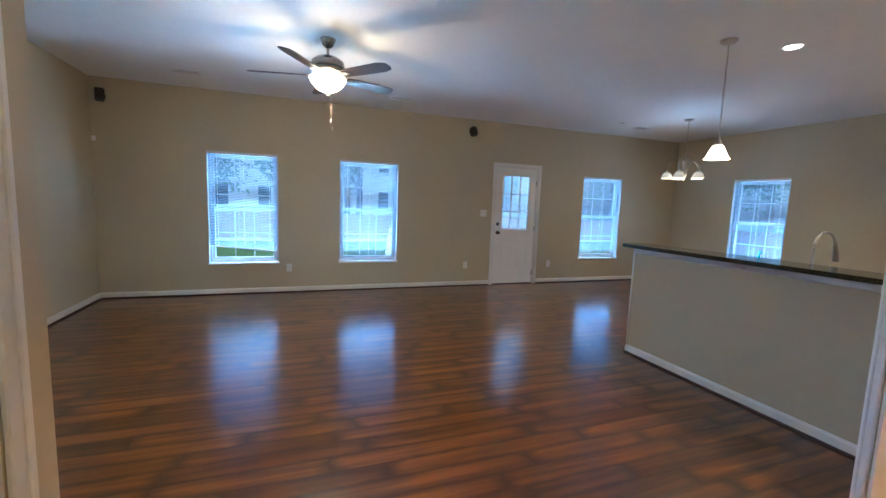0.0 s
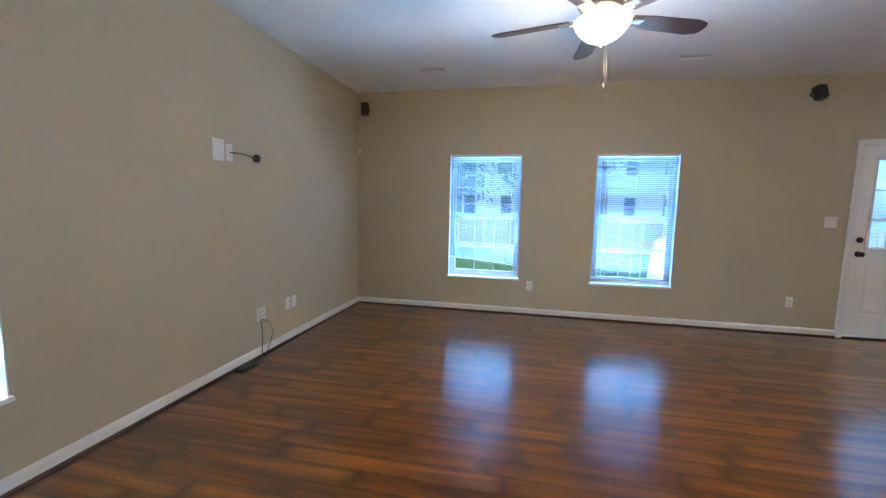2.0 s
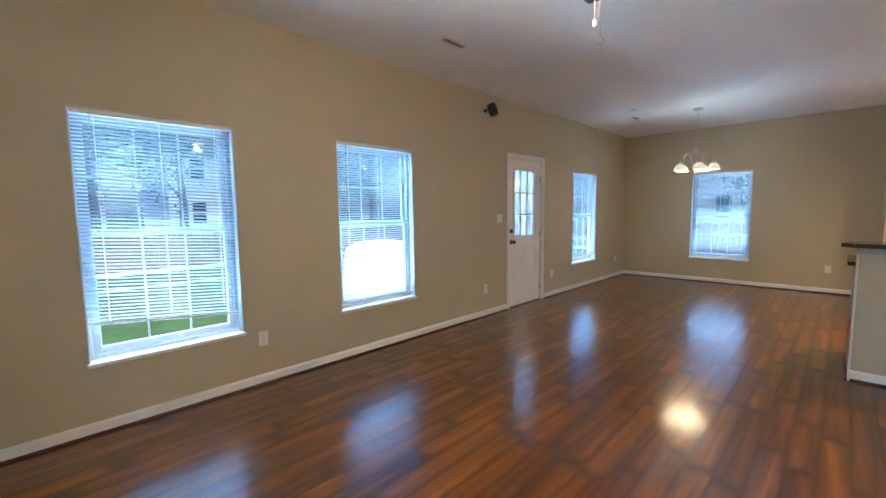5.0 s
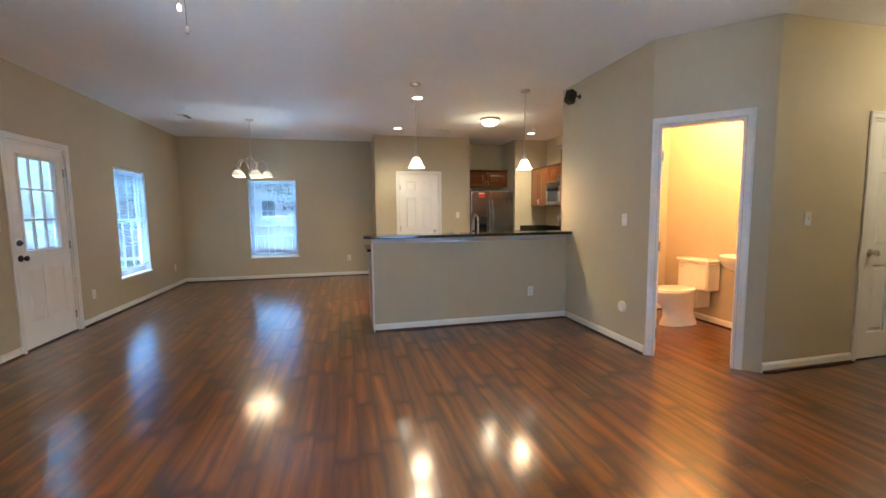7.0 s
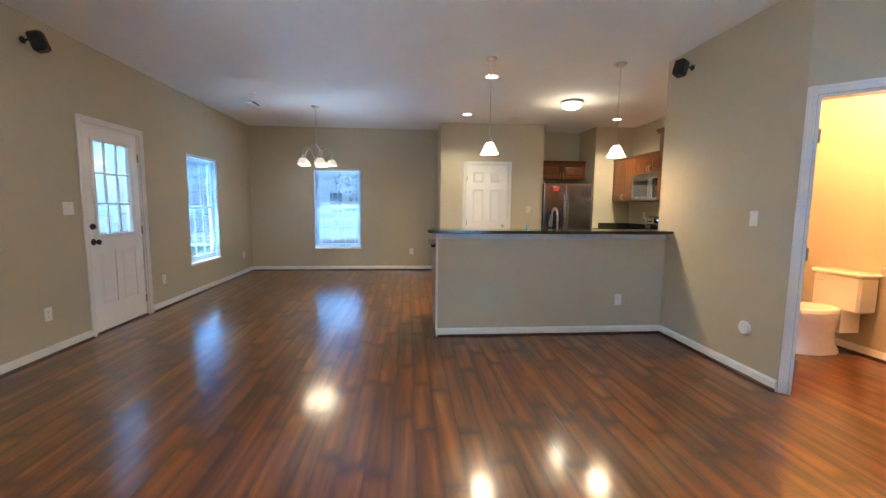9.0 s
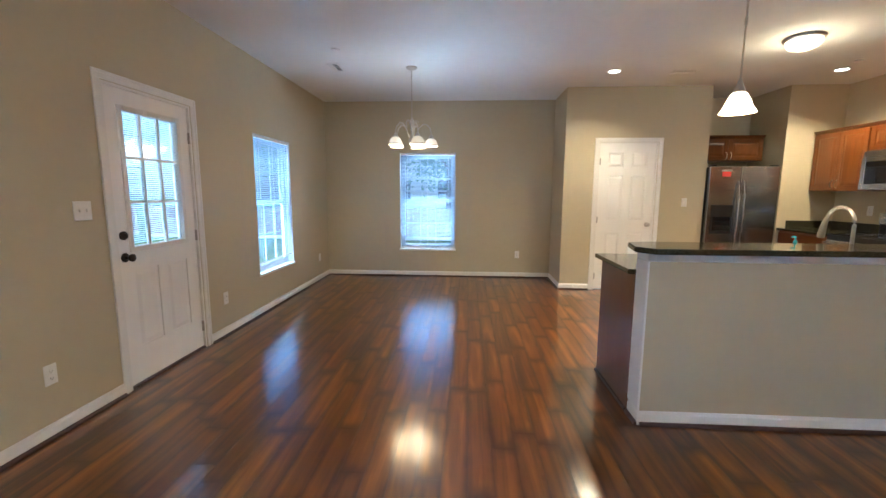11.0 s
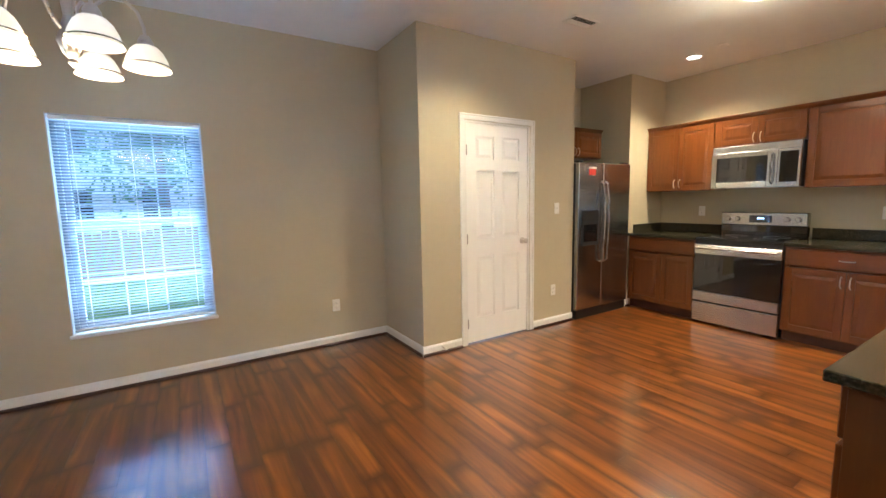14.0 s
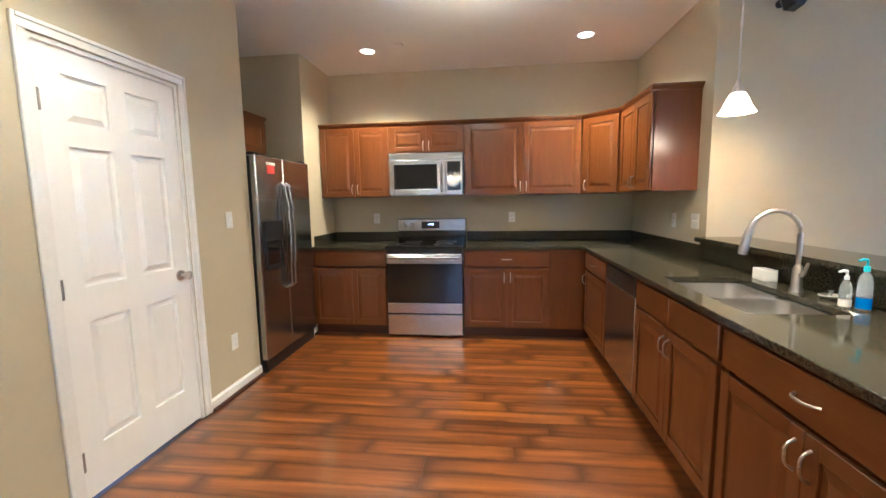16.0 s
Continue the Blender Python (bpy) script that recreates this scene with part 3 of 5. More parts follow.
def interior_door(name, m, w, label, hinge_left, depth=0.11, angle=0):
    """An opening w wide from local x = 0, wall face at y = 0, with jamb, casing and a six-panel leaf."""
    root = tagged(thing(name, m, label, "door"), kind="structure")
    jamb(root, w, 2.058, depth)
    casing(root, w, 2.058, 0)
    lw = w - 0.042
    leaf = slab(root, lw, 2.028, 0.035, SIX_COLS(lw), SIX_ROWS)
    kx = lw - 0.065 if hinge_left else 0.065
    knob(leaf, kx, 0.93)
    bm = bmesh.new(); box(bm, 0 if not hinge_left else lw - 0.001, 0.008, 0.9, 0.001 if not hinge_left else lw + 0.001, 0.028, 0.96)
    part("latch_plate", bm, "nickel", leaf)
    if angle:
        leaf.matrix_local = pose(0.021, depth - 0.036, 0.012, 0, 0, angle)
    else:
        leaf.matrix_local = pose(0.021, 0.012, 0.012)
    hinges(root, 0.021 if hinge_left else w - 0.021, 2.0, 0.008)
    return root


interior_door("door_pantry", pose(8.93, -4.08, 0, 0, 0, -90), 0.79, "closed white six-panel pantry door with a nickel knob", True)
interior_door("door_closet", pose(3.45, -7.31, 0, 0, 0, -90), 0.77, "closed white six-panel hall closet door with a nickel knob", False)
interior_door("door_hall", pose(1.93, -6.31, 0, 0, 0, 90), 0.76, "closed white six-panel door in the entrance hall", False)

# the powder room's door stands open into the room
pd = tagged(thing("door_powder", PW @ pose(0.062, 0, 0), "white powder room doorway with its door standing open inwards", "door"), kind="structure")
jamb(pd, 0.61, 2.058, 0.11); casing(pd, 0.61, 2.058, 0); casing(pd, 0.61, 2.058, 0.11, 1)
leaf = slab(pd, 0.568, 2.028, 0.035, SIX_COLS(0.568), SIX_ROWS)
knob(leaf, 0.5, 0.93, y=0.0)
leaf.matrix_local = pose(0.02, 0.135, 0.012, 0, 0, 126)
hinges(pd, 0.021, 2.0, 0.07)

# entry door with a glazed upper half
ed = tagged(thing("door_entry", pose(DOOR[0], 0, 0), "white exterior door with a nine-lite upper window and two lower panels", "door"), kind="structure")
EW = DOOR[1] - DOOR[0]
jamb(ed, EW, 2.058, 0.14); casing(ed, EW, 2.058, 0)
ew = EW - 0.042
G0, G1 = 0.955, 1.89
leaf = slab(ed, ew, 2.022, 0.044, [(0.13, ew / 2 - 0.045), (ew / 2 + 0.045, ew - 0.13)], [(0.25, 0.80), (G0, G1)], holes=((G0, G1),))
leaf.matrix_local = pose(0.021, 0.02, 0.02)
boxes("lite_frame", "trim", [(0.105, -0.012, G0 - 0.025, 0.14, 0.056, G1 + 0.025), (ew - 0.14, -0.012, G0 - 0.025, ew - 0.105, 0.056, G1 + 0.025),
      (0.14, -0.012, G0 - 0.025, ew - 0.14, 0.056, G0 + 0.01), (0.14, -0.012, G1 - 0.01, ew - 0.14, 0.056, G1 + 0.025)], leaf, bevel=0.004)
gx = [0.14 + (ew - 0.28) * k / 3 for k in range(4)]
gz = [G0 + 0.01 + (G1 - G0 - 0.02) * k / 3 for k in range(4)]
for x in gx[1:3]:
    boxes("muntin", "trim", [(x - 0.009, 0.010, gz[0], x + 0.009, 0.034, gz[3])], leaf)
for z in gz[1:3]:
    boxes("muntin", "trim", [(gx[0], 0.0105, z - 0.009, gx[3], 0.0335, z + 0.009)], leaf)
for i in range(3):
    for j in range(3):
        g = boxes("pane", "glass", [(gx[i] + (0.01 if i else 0), 0.020, gz[j] + (0.01 if j else 0), gx[i + 1] - (0.01 if i < 2 else 0), 0.024, gz[j + 1] - (0.01 if j < 2 else 0))], leaf)
        g.visible_shadow = False
db = thing("blind", pose(DOOR[0] + 0.021, 0.02, 0.02), "white mini blind over the glass of the entry door", "window blind", "blinds at the windows")
bm = bmesh.new()
box(bm, gx[0] + 0.002, -0.0065, -0.0004, gx[3] - 0.002, 0.0065, 0.0004)
s0 = part("slat", bm, "bright_slat", db, m=pose(0, 0.042, G1 - 0.02, -30))
for k in range(1, 62):
    o = new("slat", s0.data); o.parent = db; o.matrix_local = pose(0, 0.042, G1 - 0.02 - 0.0145 * k, -30)
knob(leaf, 0.06, 0.90, "bronze")
bm = bmesh.new(); lathe(bm, [(0, 0), (0.03, 0), (0.03, 0.012), (0.02, 0.018), (0, 0.018)], 20); box(bm, -0.006, -0.014, 0.018, 0.006, 0.014, 0.034)
part("deadbolt", bm, "bronze", leaf, smooth=True, m=pose(0.06, 0, 1.05, 90))
hinges(ed, EW - 0.02, 2.0, 0.014)
boxes("threshold", "threshold", [(0.018, 0.0, 0.0, EW - 0.018, 0.14, 0.018)], ed, "dark wood threshold", 0.004)


# ---- windows ----
def window(name, m, drop, tilt=0.0, wand=True, light=False):
    """A double-hung vinyl window in an opening from local x = 0 to 0.9, wall face at y = 0, with a mini blind let down to drop."""
    z0, z1 = WIN_Z
    w = tagged(thing(name, m, "white vinyl double-hung window with grilles between the panes", "window"), kind="structure")
    W = 0.90
    boxes("window_frame", "vinyl", [(0, 0.075, z0, 0.035, 0.139, z1), (W - 0.035, 0.075, z0, W, 0.139, z1), (0.035, 0.075, z1 - 0.035, W - 0.035, 0.139, z1), (0.035, 0.075, z0, W - 0.035, 0.139, z0 + 0.035)], w, bevel=0.003)
    boxes("window_return", "vinyl", [(0, 0.001, z0, 0.006, 0.075, z1), (W - 0.006, 0.001, z0, W, 0.075, z1), (0.006, 0.001, z1 - 0.006, W - 0.006, 0.075, z1)], w)
    boxes("window_sill", "trim", [(-0.012, -0.018, z0 - 0.022, W + 0.012, 0.075, z0 + 0.004)], w, "white painted sill", 0.004)
    mid = (z0 + z1) / 2 + 0.02
    for nm, a, b, y in (("upper_sash", mid - 0.02, z1 - 0.035, 0.108), ("lower_sash", z0 + 0.035, mid + 0.02, 0.080)):
        s = boxes(nm, "vinyl", [(0.035, y, a, 0.075, y + 0.027, b), (W - 0.075, y, a, W - 0.035, y + 0.027, b), (0.075, y, a, W - 0.075, y + 0.027, a + 0.042), (0.075, y, b - 0.042, W - 0.075, y + 0.027, b)], w, bevel=0.003)
        g = boxes("pane", "glass", [(0.075, y + 0.012, a + 0.042, W - 0.075, y + 0.016, b - 0.042)], s)
        g.visible_shadow = False
        for k in (1, 2):
            x = 0.075 + (W - 0.15) * k / 3
            boxes("muntin", "vinyl", [(x - 0.006, y + 0.004, a + 0.042, x + 0.006, y + 0.011, b - 0.042)], s)
        zm = (a + b) / 2
        boxes("muntin", "vinyl", [(0.075, y + 0.0045, zm - 0.006, W - 0.075, y + 0.0105, zm + 0.006)], s)
    bl = thing(name.replace("window", "blind").split("_")[0], m, "white horizontal mini blind let down in front of the window" if drop < 0.5 else "white horizontal mini blind, its bottom rail hanging above the sill", "window blind", "blinds at the windows")
    boxes("headrail", "plastic", [(0.012, 0.012, z1 - 0.036, W - 0.012, 0.042, z1 - 0.008)], bl, bevel=0.003)
    pitch = 0.0215
    n = int((z1 - 0.045 - drop) / pitch)
    bm = bmesh.new()
    c, s_ = math.cos(radians(TILT)), math.sin(radians(TILT))
    prof = [(-0.0125, 0.0), (0.0, 0.0016), (0.0125, 0.0)]
    ring = [(y * c - z * s_, y * s_ + z * c) for y, z in prof]
    a = [bm.verts.new((0, y, z)) for y, z in ring]; b = [bm.verts.new((W - 0.03, y, z)) for y, z in ring]
    a2 = [bm.verts.new((0, y, z - 0.0006)) for y, z in ring]; b2 = [bm.verts.new((W - 0.03, y, z - 0.0006)) for y, z in ring]
    for p, q in ((a, b), (b2, a2)):
        for k in range(2):
            bm.faces.new((p[k], q[k], q[k + 1], p[k + 1]))
    bm.faces.new((a[0], a2[0], b2[0], b[0])); bm.faces.new((a[2], b[2], b2[2], a2[2]))
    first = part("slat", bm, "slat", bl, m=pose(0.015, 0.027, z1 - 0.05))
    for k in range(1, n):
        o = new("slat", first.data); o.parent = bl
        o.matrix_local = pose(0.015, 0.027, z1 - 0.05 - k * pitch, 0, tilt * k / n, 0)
    zb = z1 - 0.05 - n * pitch
    boxes("bottom_rail", "plastic", [(0, -0.011, -0.008, W - 0.03, 0.011, 0.008)], bl, bevel=0.003, m=pose(0.015, 0.027, zb, 0, tilt, 0))
    for x in (0.12, W / 2, W - 0.12):
        boxes("ladder_cord", "plastic", [(x - 0.0012, 0.0128, zb, x + 0.0012, 0.0142, z1 - 0.03), (x - 0.0012, 0.0398, zb, x + 0.0012, 0.0412, z1 - 0.03)], bl)
    if wand:
        bm = bmesh.new(); tube(bm, [(0.10, 0.006, z1 - 0.03), (0.10, 0.004, z1 - 0.75)], 0.004, 6)
        part("tilt_wand", bm, "bottle", bl)
    return w


TILT = -24
window("window_1", pose(WINS[0][0], 0, 0), 0.69, tilt=6.0)
window("window_2", pose(WINS[1][0], 0, 0), 0.50)
window("window_3", pose(WINS[2][0], 0, 0), 0.56)
window("window_5", pose(0, LW, 0, 0, 0, 90), 0.53)
window("window_4", pose(9.70, -1.20, 0, 0, 0, -90), 0.48)


# ---- outdoors ----
tagged(boxes("ground", "grass", [(-90, 0.14, -0.35, 90, 90, -0.25), (9.84, -90, -0.35, 90, 0.14, -0.25), (-90, -90, -0.35, 9.84, -10.12, -0.25), (-90, -10.12, -0.35, -0.14, 0.14, -0.25)]),
       "mown green lawn round the house", "lawn", kind="structure")
patio = boxes("patio", "concrete", [(3.2, 0.142, -0.249, 7.6, 2.6, -0.12)], bevel=0.01)
tagged(patio, "grey concrete patio slab behind the entry door", "patio", kind="structure")


def fence(m, n):
    f = thing("fence", m, "weathered red-brown wooden board fence round the lawn", "fence")
    bm = bmesh.new(); box(bm, -0.068, -0.01, 0.12, 0.068, 0.01, 1.08)
    first = part("board", bm, "fence", f, m=pose(0.07, 0, 0))
    for k in range(1, n):
        o = new("board", first.data); o.parent = f
        o.matrix_local = pose(0.07 + 0.15 * k, 0, rng0.uniform(-0.02, 0.02))
    for z in (0.3, 0.85):
        boxes("rail", "fence", [(0, 0.011, z, 0.15 * n, 0.05, z + 0.09)], f)
    boxes("base_board", "siding", [(0, -0.03, 0, 0.15 * n, -0.011, 0.11)], f, "white base board along the foot of the fence")
    for k in range(0, n, 16):
        boxes("post", "fence", [(0.15 * k + 0.01, 0.051, 0, 0.15 * k + 0.1, 0.14, 1.12)], f)
    return f


rng0 = random.Random(3)
fence(pose(-6, 10.3, -0.25), 160)
fence(pose(17.0, 9.0, -0.25, 0, 0, -90), 130)


def house(m, w, d, h, label):
    """A neighbour's house: lapped siding, windows, gable roof."""
    b = thing("house", m, label, "house")
    bm = bmesh.new()
    box(bm, 0, 0, 0, w, d, h)
    z = 0.3
    while z < h - 0.05:
        vs = [bm.verts.new(q) for q in ((-0.02, -0.03, z), (w + 0.02, -0.03, z), (w + 0.02, -0.012, z + 0.17), (-0.02, -0.012, z + 0.17), (-0.02, 0.0, z), (w + 0.02, 0.0, z))]
        bm.faces.new((vs[0], vs[1], vs[2], vs[3])); bm.faces.new((vs[4], vs[5], vs[1], vs[0]))
        z += 0.18
    part("wall", bm, "siding", b)
    bm = bmesh.new()
    rd = h + d * 0.33
    for y0, z0, y1, z1 in ((-0.5, h - 0.15, d / 2, rd), (d + 0.5, h - 0.15, d / 2, rd)):
        v = [bm.verts.new(q) for q in ((-0.5, y0, z0), (w + 0.5, y0, z0), (w + 0.5, y1, z1), (-0.5, y1, z1), (-0.5, y0, z0 + 0.16), (w + 0.5, y0, z0 + 0.16), (w + 0.5, y1, z1 + 0.16), (-0.5, y1, z1 + 0.16))]
        for f in ((0, 1, 2, 3), (4, 5, 6, 7), (0, 1, 5, 4), (1, 2, 6, 5), (3, 0, 4, 7), (2, 3, 7, 6)):
            bm.faces.new([v[i] for i in f])
    for x in (0.0, w):
        bm.faces.new([bm.verts.new(q) for q in ((x, 0, h), (x, d, h), (x, d / 2, rd))])
    part("roof", bm, "roof", b)
    k = 1.2
    while k < w - 1.5:
        for z in ((1.0, 3.9) if h > 5 else (1.0,)):
            wd = boxes("window", "vinyl", [(k, -0.06, z, k + 0.06, -0.03, z + 1.4), (k + 0.84, -0.06, z, k + 0.9, -0.03, z + 1.4), (k + 0.06, -0.06, z, k + 0.84, -0.03, z + 0.06), (k + 0.06, -0.06, z + 1.34, k + 0.84, -0.03, z + 1.4), (k + 0.06, -0.06, z + 0.67, k + 0.84, -0.03, z + 0.73)], b)
            boxes("pane", "blackglass", [(k + 0.06, -0.045, z + 0.06, k + 0.84, -0.04, z + 1.34)], wd)
        k += 2.6
    return b


house(pose(-9, 24, -0.25), 13, 8, 5.6, "pale two-storey neighbouring house with lapped siding")
house(pose(7.5, 27, -0.25), 12, 8, 5.4, "pale neighbouring house behind the fence with a grey shingle roof")
house(pose(30, 3.5, -0.25, 0, 0, -90), 12, 8, 5.6, "neighbouring house with pale siding beyond the side fence")


def tree(x, y, h, seed):
    r = random.Random(seed)
    tr = thing("tree", pose(x, y, -0.25), "broad-leaved green tree behind the fence", "tree", "trees behind the fence")
    bm = bmesh.new()
    tube(bm, [(0, 0, 0), (0.05, 0.02, h * 0.25), (-0.04, 0.05, h * 0.5), (0.05, 0, h * 0.85)], [0.2, 0.15, 0.1, 0.03], 8)
    tips = []
    for k in range(9):
        a, z = r.uniform(0, 6.28), h * r.uniform(0.28, 0.75)
        l = r.uniform(0.8, 1.7) * (1.1 - z / h * 0.5)
        q = (l * math.cos(a), l * math.sin(a), z + l * 0.6)
        tube(bm, [(0, 0, z), (q[0] * 0.5, q[1] * 0.5, z + l * 0.4), q], [0.07, 0.045, 0.02], 6)
        tips.append(q)
    part("trunk", bm, "bark", tr)
    n = 2600
    vs, fs = [], []
    tips += [(0, 0, h * 0.9), (0.4, 0.3, h * 0.7)]
    for k in range(n):
        t = r.choice(tips)
        c = Vector(t) + Vector((r.gauss(0, 0.55), r.gauss(0, 0.55), r.gauss(0, 0.5)))
        d1 = Vector((r.gauss(0, 1), r.gauss(0, 1), r.gauss(0, 1))).normalized()
        d2 = d1.cross(Vector((r.gauss(0, 1), r.gauss(0, 1), r.gauss(0, 1)))).normalized()
        s = r.uniform(0.07, 0.14)
        i = len(vs)
        vs += [c - d1 * s, c + d2 * s * 0.5, c + d1 * s, c - d2 * s * 0.5]
        fs.append((i, i + 1, i + 2, i + 3))
    me = bpy.data.meshes.new("crown"); me.from_pydata([tuple(v) for v in vs], [], fs); me.materials.append(M["leaf"])
    o = new("crown", me); o.parent = tr


for i, (x, y, h) in enumerate([(-5.5, 12.5, 6.5), (-1.2, 14, 7.5), (2.4, 12, 6.2), (5.6, 16, 7.5), (9.5, 12.5, 6.6), (13.5, 14, 7.2), (18.5, 11.5, 6.8), (20, 4.5, 7), (21.5, -1.5, 6.4), (20, -8, 7.2)]):
    tree(x, y, h, i)

cov = thing("covered_grill", pose(4.55, 1.5, -0.12), "grill under a white fabric cover on the patio", "covered grill")
bm = bmesh.new()
n = 24
rings = []
for z, sx, sy in ((0.0, 0.50, 0.36), (0.3, 0.49, 0.35), (0.8, 0.46, 0.33), (0.98, 0.42, 0.30), (1.06, 0.3, 0.2), (1.08, 0.1, 0.06)):
    rings.append([bm.verts.new(((sx + 0.012 * math.sin(7 * a + z * 3)) * abs(math.cos(a)) ** 0.5 * (1 if math.cos(a) > 0 else -1), (sy + 0.012 * math.sin(9 * a)) * abs(math.sin(a)) ** 0.5 * (1 if math.sin(a) > 0 else -1), z)) for a in [2 * math.pi * (k + 0.5) / n for k in range(n)]])
for a, b in zip(rings, rings[1:]):
    for k in range(n):
        bm.faces.new((a[k], a[(k + 1) % n], b[(k + 1) % n], b[k]))
bm.faces.new(rings[-1]); bm.faces.new(rings[0][::-1])
part("cover", bm, "cover", cov, smooth=True)


# ---- kitchen cabinets ----
def pull(parent, x, z, vertical=True, y=-0.02, size=0.096):
    bm = bmesh.new()
    pts = []
    for k in range(9):
        u = -1 + k / 4
        pts.append((0, -0.028 * (1 - u ** 4), u * size / 2))
    if not vertical:
        pts = [(p[2], p[1], 0) for p in pts]
    tube(bm, pts, [0.0055, 0.0045, 0.0045, 0.0048, 0.005, 0.0048, 0.0045, 0.0045, 0.0055], 8)
    part("handle", bm, "nickel", parent, "brushed nickel bow pull", smooth=True, m=pose(x, y, z))


def cab_door(parent, x0, x1, z0, z1, handle=None, y=0.0, name="door"):
    """A raised-panel door proud of y by 20 mm."""
    g = 0.0015
    x0, x1, z0, z1 = x0 + g, x1 - g, z0 + g, z1 - g
    r = 0.055
    bm = bmesh.new()
    box(bm, x0 + r, y - 0.011, z0 + r, x1 - r, y - 0.001, z1 - r)
    frustum(bm, x0 + r + 0.004, z0 + r + 0.004, x1 - r - 0.004, z1 - r - 0.004, y - 0.011, y - 0.018, 0.03)
    d = part(name, bm, "cherry", parent)
    for q in ((x0, x0 + r), (x1 - r, x1)):
        boxes("stile", "cherry", [(q[0], y - 0.02, z0, q[1], y - 0.001, z1)], d, bevel=0.0025)
    for q in ((z0, z0 + r), (z1 - r, z1)):
        boxes("rail", "cherry_h", [(x0 + r, y - 0.0195, q[0], x1 - r, y - 0.001, q[1])], d, bevel=0.002)
    if handle:
        pull(d, *handle, y=y - 0.02)
    return d


def drawer_front(parent, x0, x1, z0, z1, handle=True):
    g = 0.0015
    d = boxes("drawer", "cherry_h", [(x0 + g, -0.02, z0 + g, x1 - g, -0.001, z1 - g)], parent, bevel=0.004)
    if handle:
        pull(d, (x0 + x1) / 2, (z0 + z1) / 2, False)
    return d


def carcass(parent, w, z0, z1, d, toe=0.0):
    boxes("body", "cherry", [(0, 0.019, z0 + toe, w, d, z1)], parent)
    boxes("face_frame", "cherry", [(0, 0, z0 + toe, 0.035, 0.0185, z1), (w - 0.035, 0, z0 + toe, w, 0.0185, z1), (0.035, 0.0002, z1 - 0.035, w - 0.035, 0.018, z1), (0.035, 0.0002, z0 + toe, w - 0.035, 0.018, z0 + toe + 0.035)], parent)
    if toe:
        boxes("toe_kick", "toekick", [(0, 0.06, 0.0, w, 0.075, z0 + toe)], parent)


def base_cabinet(m, w, split_, label, drawer=True, n_drawers=1, doors=2, pulls=True):
    c = thing("base_cabinet", m, label, "cabinet", "base cabinets")
    if drawer == "false":
        carcass(c, w, 0, 0.66, 0.60, 0.10)
        boxes("top_rail", "cherry", [(0, 0, 0.6605, w, 0.018, 0.88)], c)
    else:
        carcass(c, w, 0, 0.88, 0.60, 0.10)
    zt = 0.70 if drawer else 0.87
    if drawer:
        for k in range(n_drawers):
            drawer_front(c, 0.012 + (w - 0.024) * k / n_drawers, 0.012 + (w - 0.024) * (k + 1) / n_drawers, 0.715, 0.865, pulls and drawer != "false")
    if doors == 2:
        cab_door(c, 0.012, split_, 0.115, zt, pulls and (split_ - 0.03, zt - 0.09))
        cab_door(c, split_, w - 0.012, 0.115, zt, pulls and (split_ + 0.03, zt - 0.09))
    elif doors == 1:
        cab_door(c, 0.012, w - 0.012, 0.115, zt, (0.045, zt - 0.09))
    return c


def crown(parent, w, z, y0=0.0, m=None):
    bm = bmesh.new()
    prof = [(0.02, z - 0.01), (-0.004, z - 0.01), (-0.008, z), (-0.03, z + 0.02), (-0.034, z + 0.034), (0.02, z + 0.034)]
    a = [bm.verts.new((0, y0 + y, zz)) for y, zz in prof]; b = [bm.verts.new((w, y0 + y, zz)) for y, zz in prof]
    bm.faces.new(a); bm.faces.new(b[::-1])
    for k in range(6):
        bm.faces.new((a[k], b[k], b[(k + 1) % 6], a[(k + 1) % 6]))
    part("cornice", bm, "cherry_h", parent, m=m)


def wall_cabinet(m, w, z0, label, split_=None, d=0.32, z1=2.145):
    c = thing("wall_cabinet", m, label, "cabinet", "wall cabinets")
    carcass(c, w, z0, z1, d)
    s = split_ or w / 2
    hz = z0 + 0.085 if z1 - z0 > 0.5 else z0 + 0.07
    cab_door(c, 0.01, s, z0 + 0.008, z1 - 0.012, (s - 0.03, hz))
    cab_door(c, s, w - 0.01, z0 + 0.008, z1 - 0.012, (s + 0.03, hz))
    crown(c, w, z1)
    return c


B = lambda x: pose(x, -6.55, 0, 0, 0, 180)   # back-wall base run: local x runs towards -x
U = lambda x: pose(x, -6.88, 0, 0, 0, 180)
Wb = lambda y: pose(6.20, y, 0, 0, 0, 90)    # half-wall base run: local x runs towards +y
base_cabinet(B(8.925), 0.785, 0.42, "cherry-stained base cabinet without pulls between the refrigerator wall and the range", pulls=False)
base_cabinet(B(7.37), 0.84, 0.425, "cherry-stained base cabinet with one drawer over two doors beside the range")
c = thing("base_cabinet", B(6.53), "plain cherry-stained corner base cabinet", "cabinet", "base cabinets")
boxes("body", "cherry", [(0.0, 0.0, 0.10, 0.31, 0.60, 0.88), (0.31, 0.06, 0.10, 0.925, 0.60, 0.88)], c)
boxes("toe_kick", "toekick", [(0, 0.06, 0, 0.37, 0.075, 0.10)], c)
base_cabinet(Wb(-6.53), 0.73, 0.365, "narrow cherry-stained base cabinet beside the dishwasher", doors=1)
base_cabinet(Wb(-5.155), 0.94, 0.47, "cherry-stained sink cabinet with two false drawer fronts", drawer="false", n_drawers=2)
endc = base_cabinet(Wb(-4.21), 0.88, 0.44, "cherry-stained base cabinet at the open end of the counter")
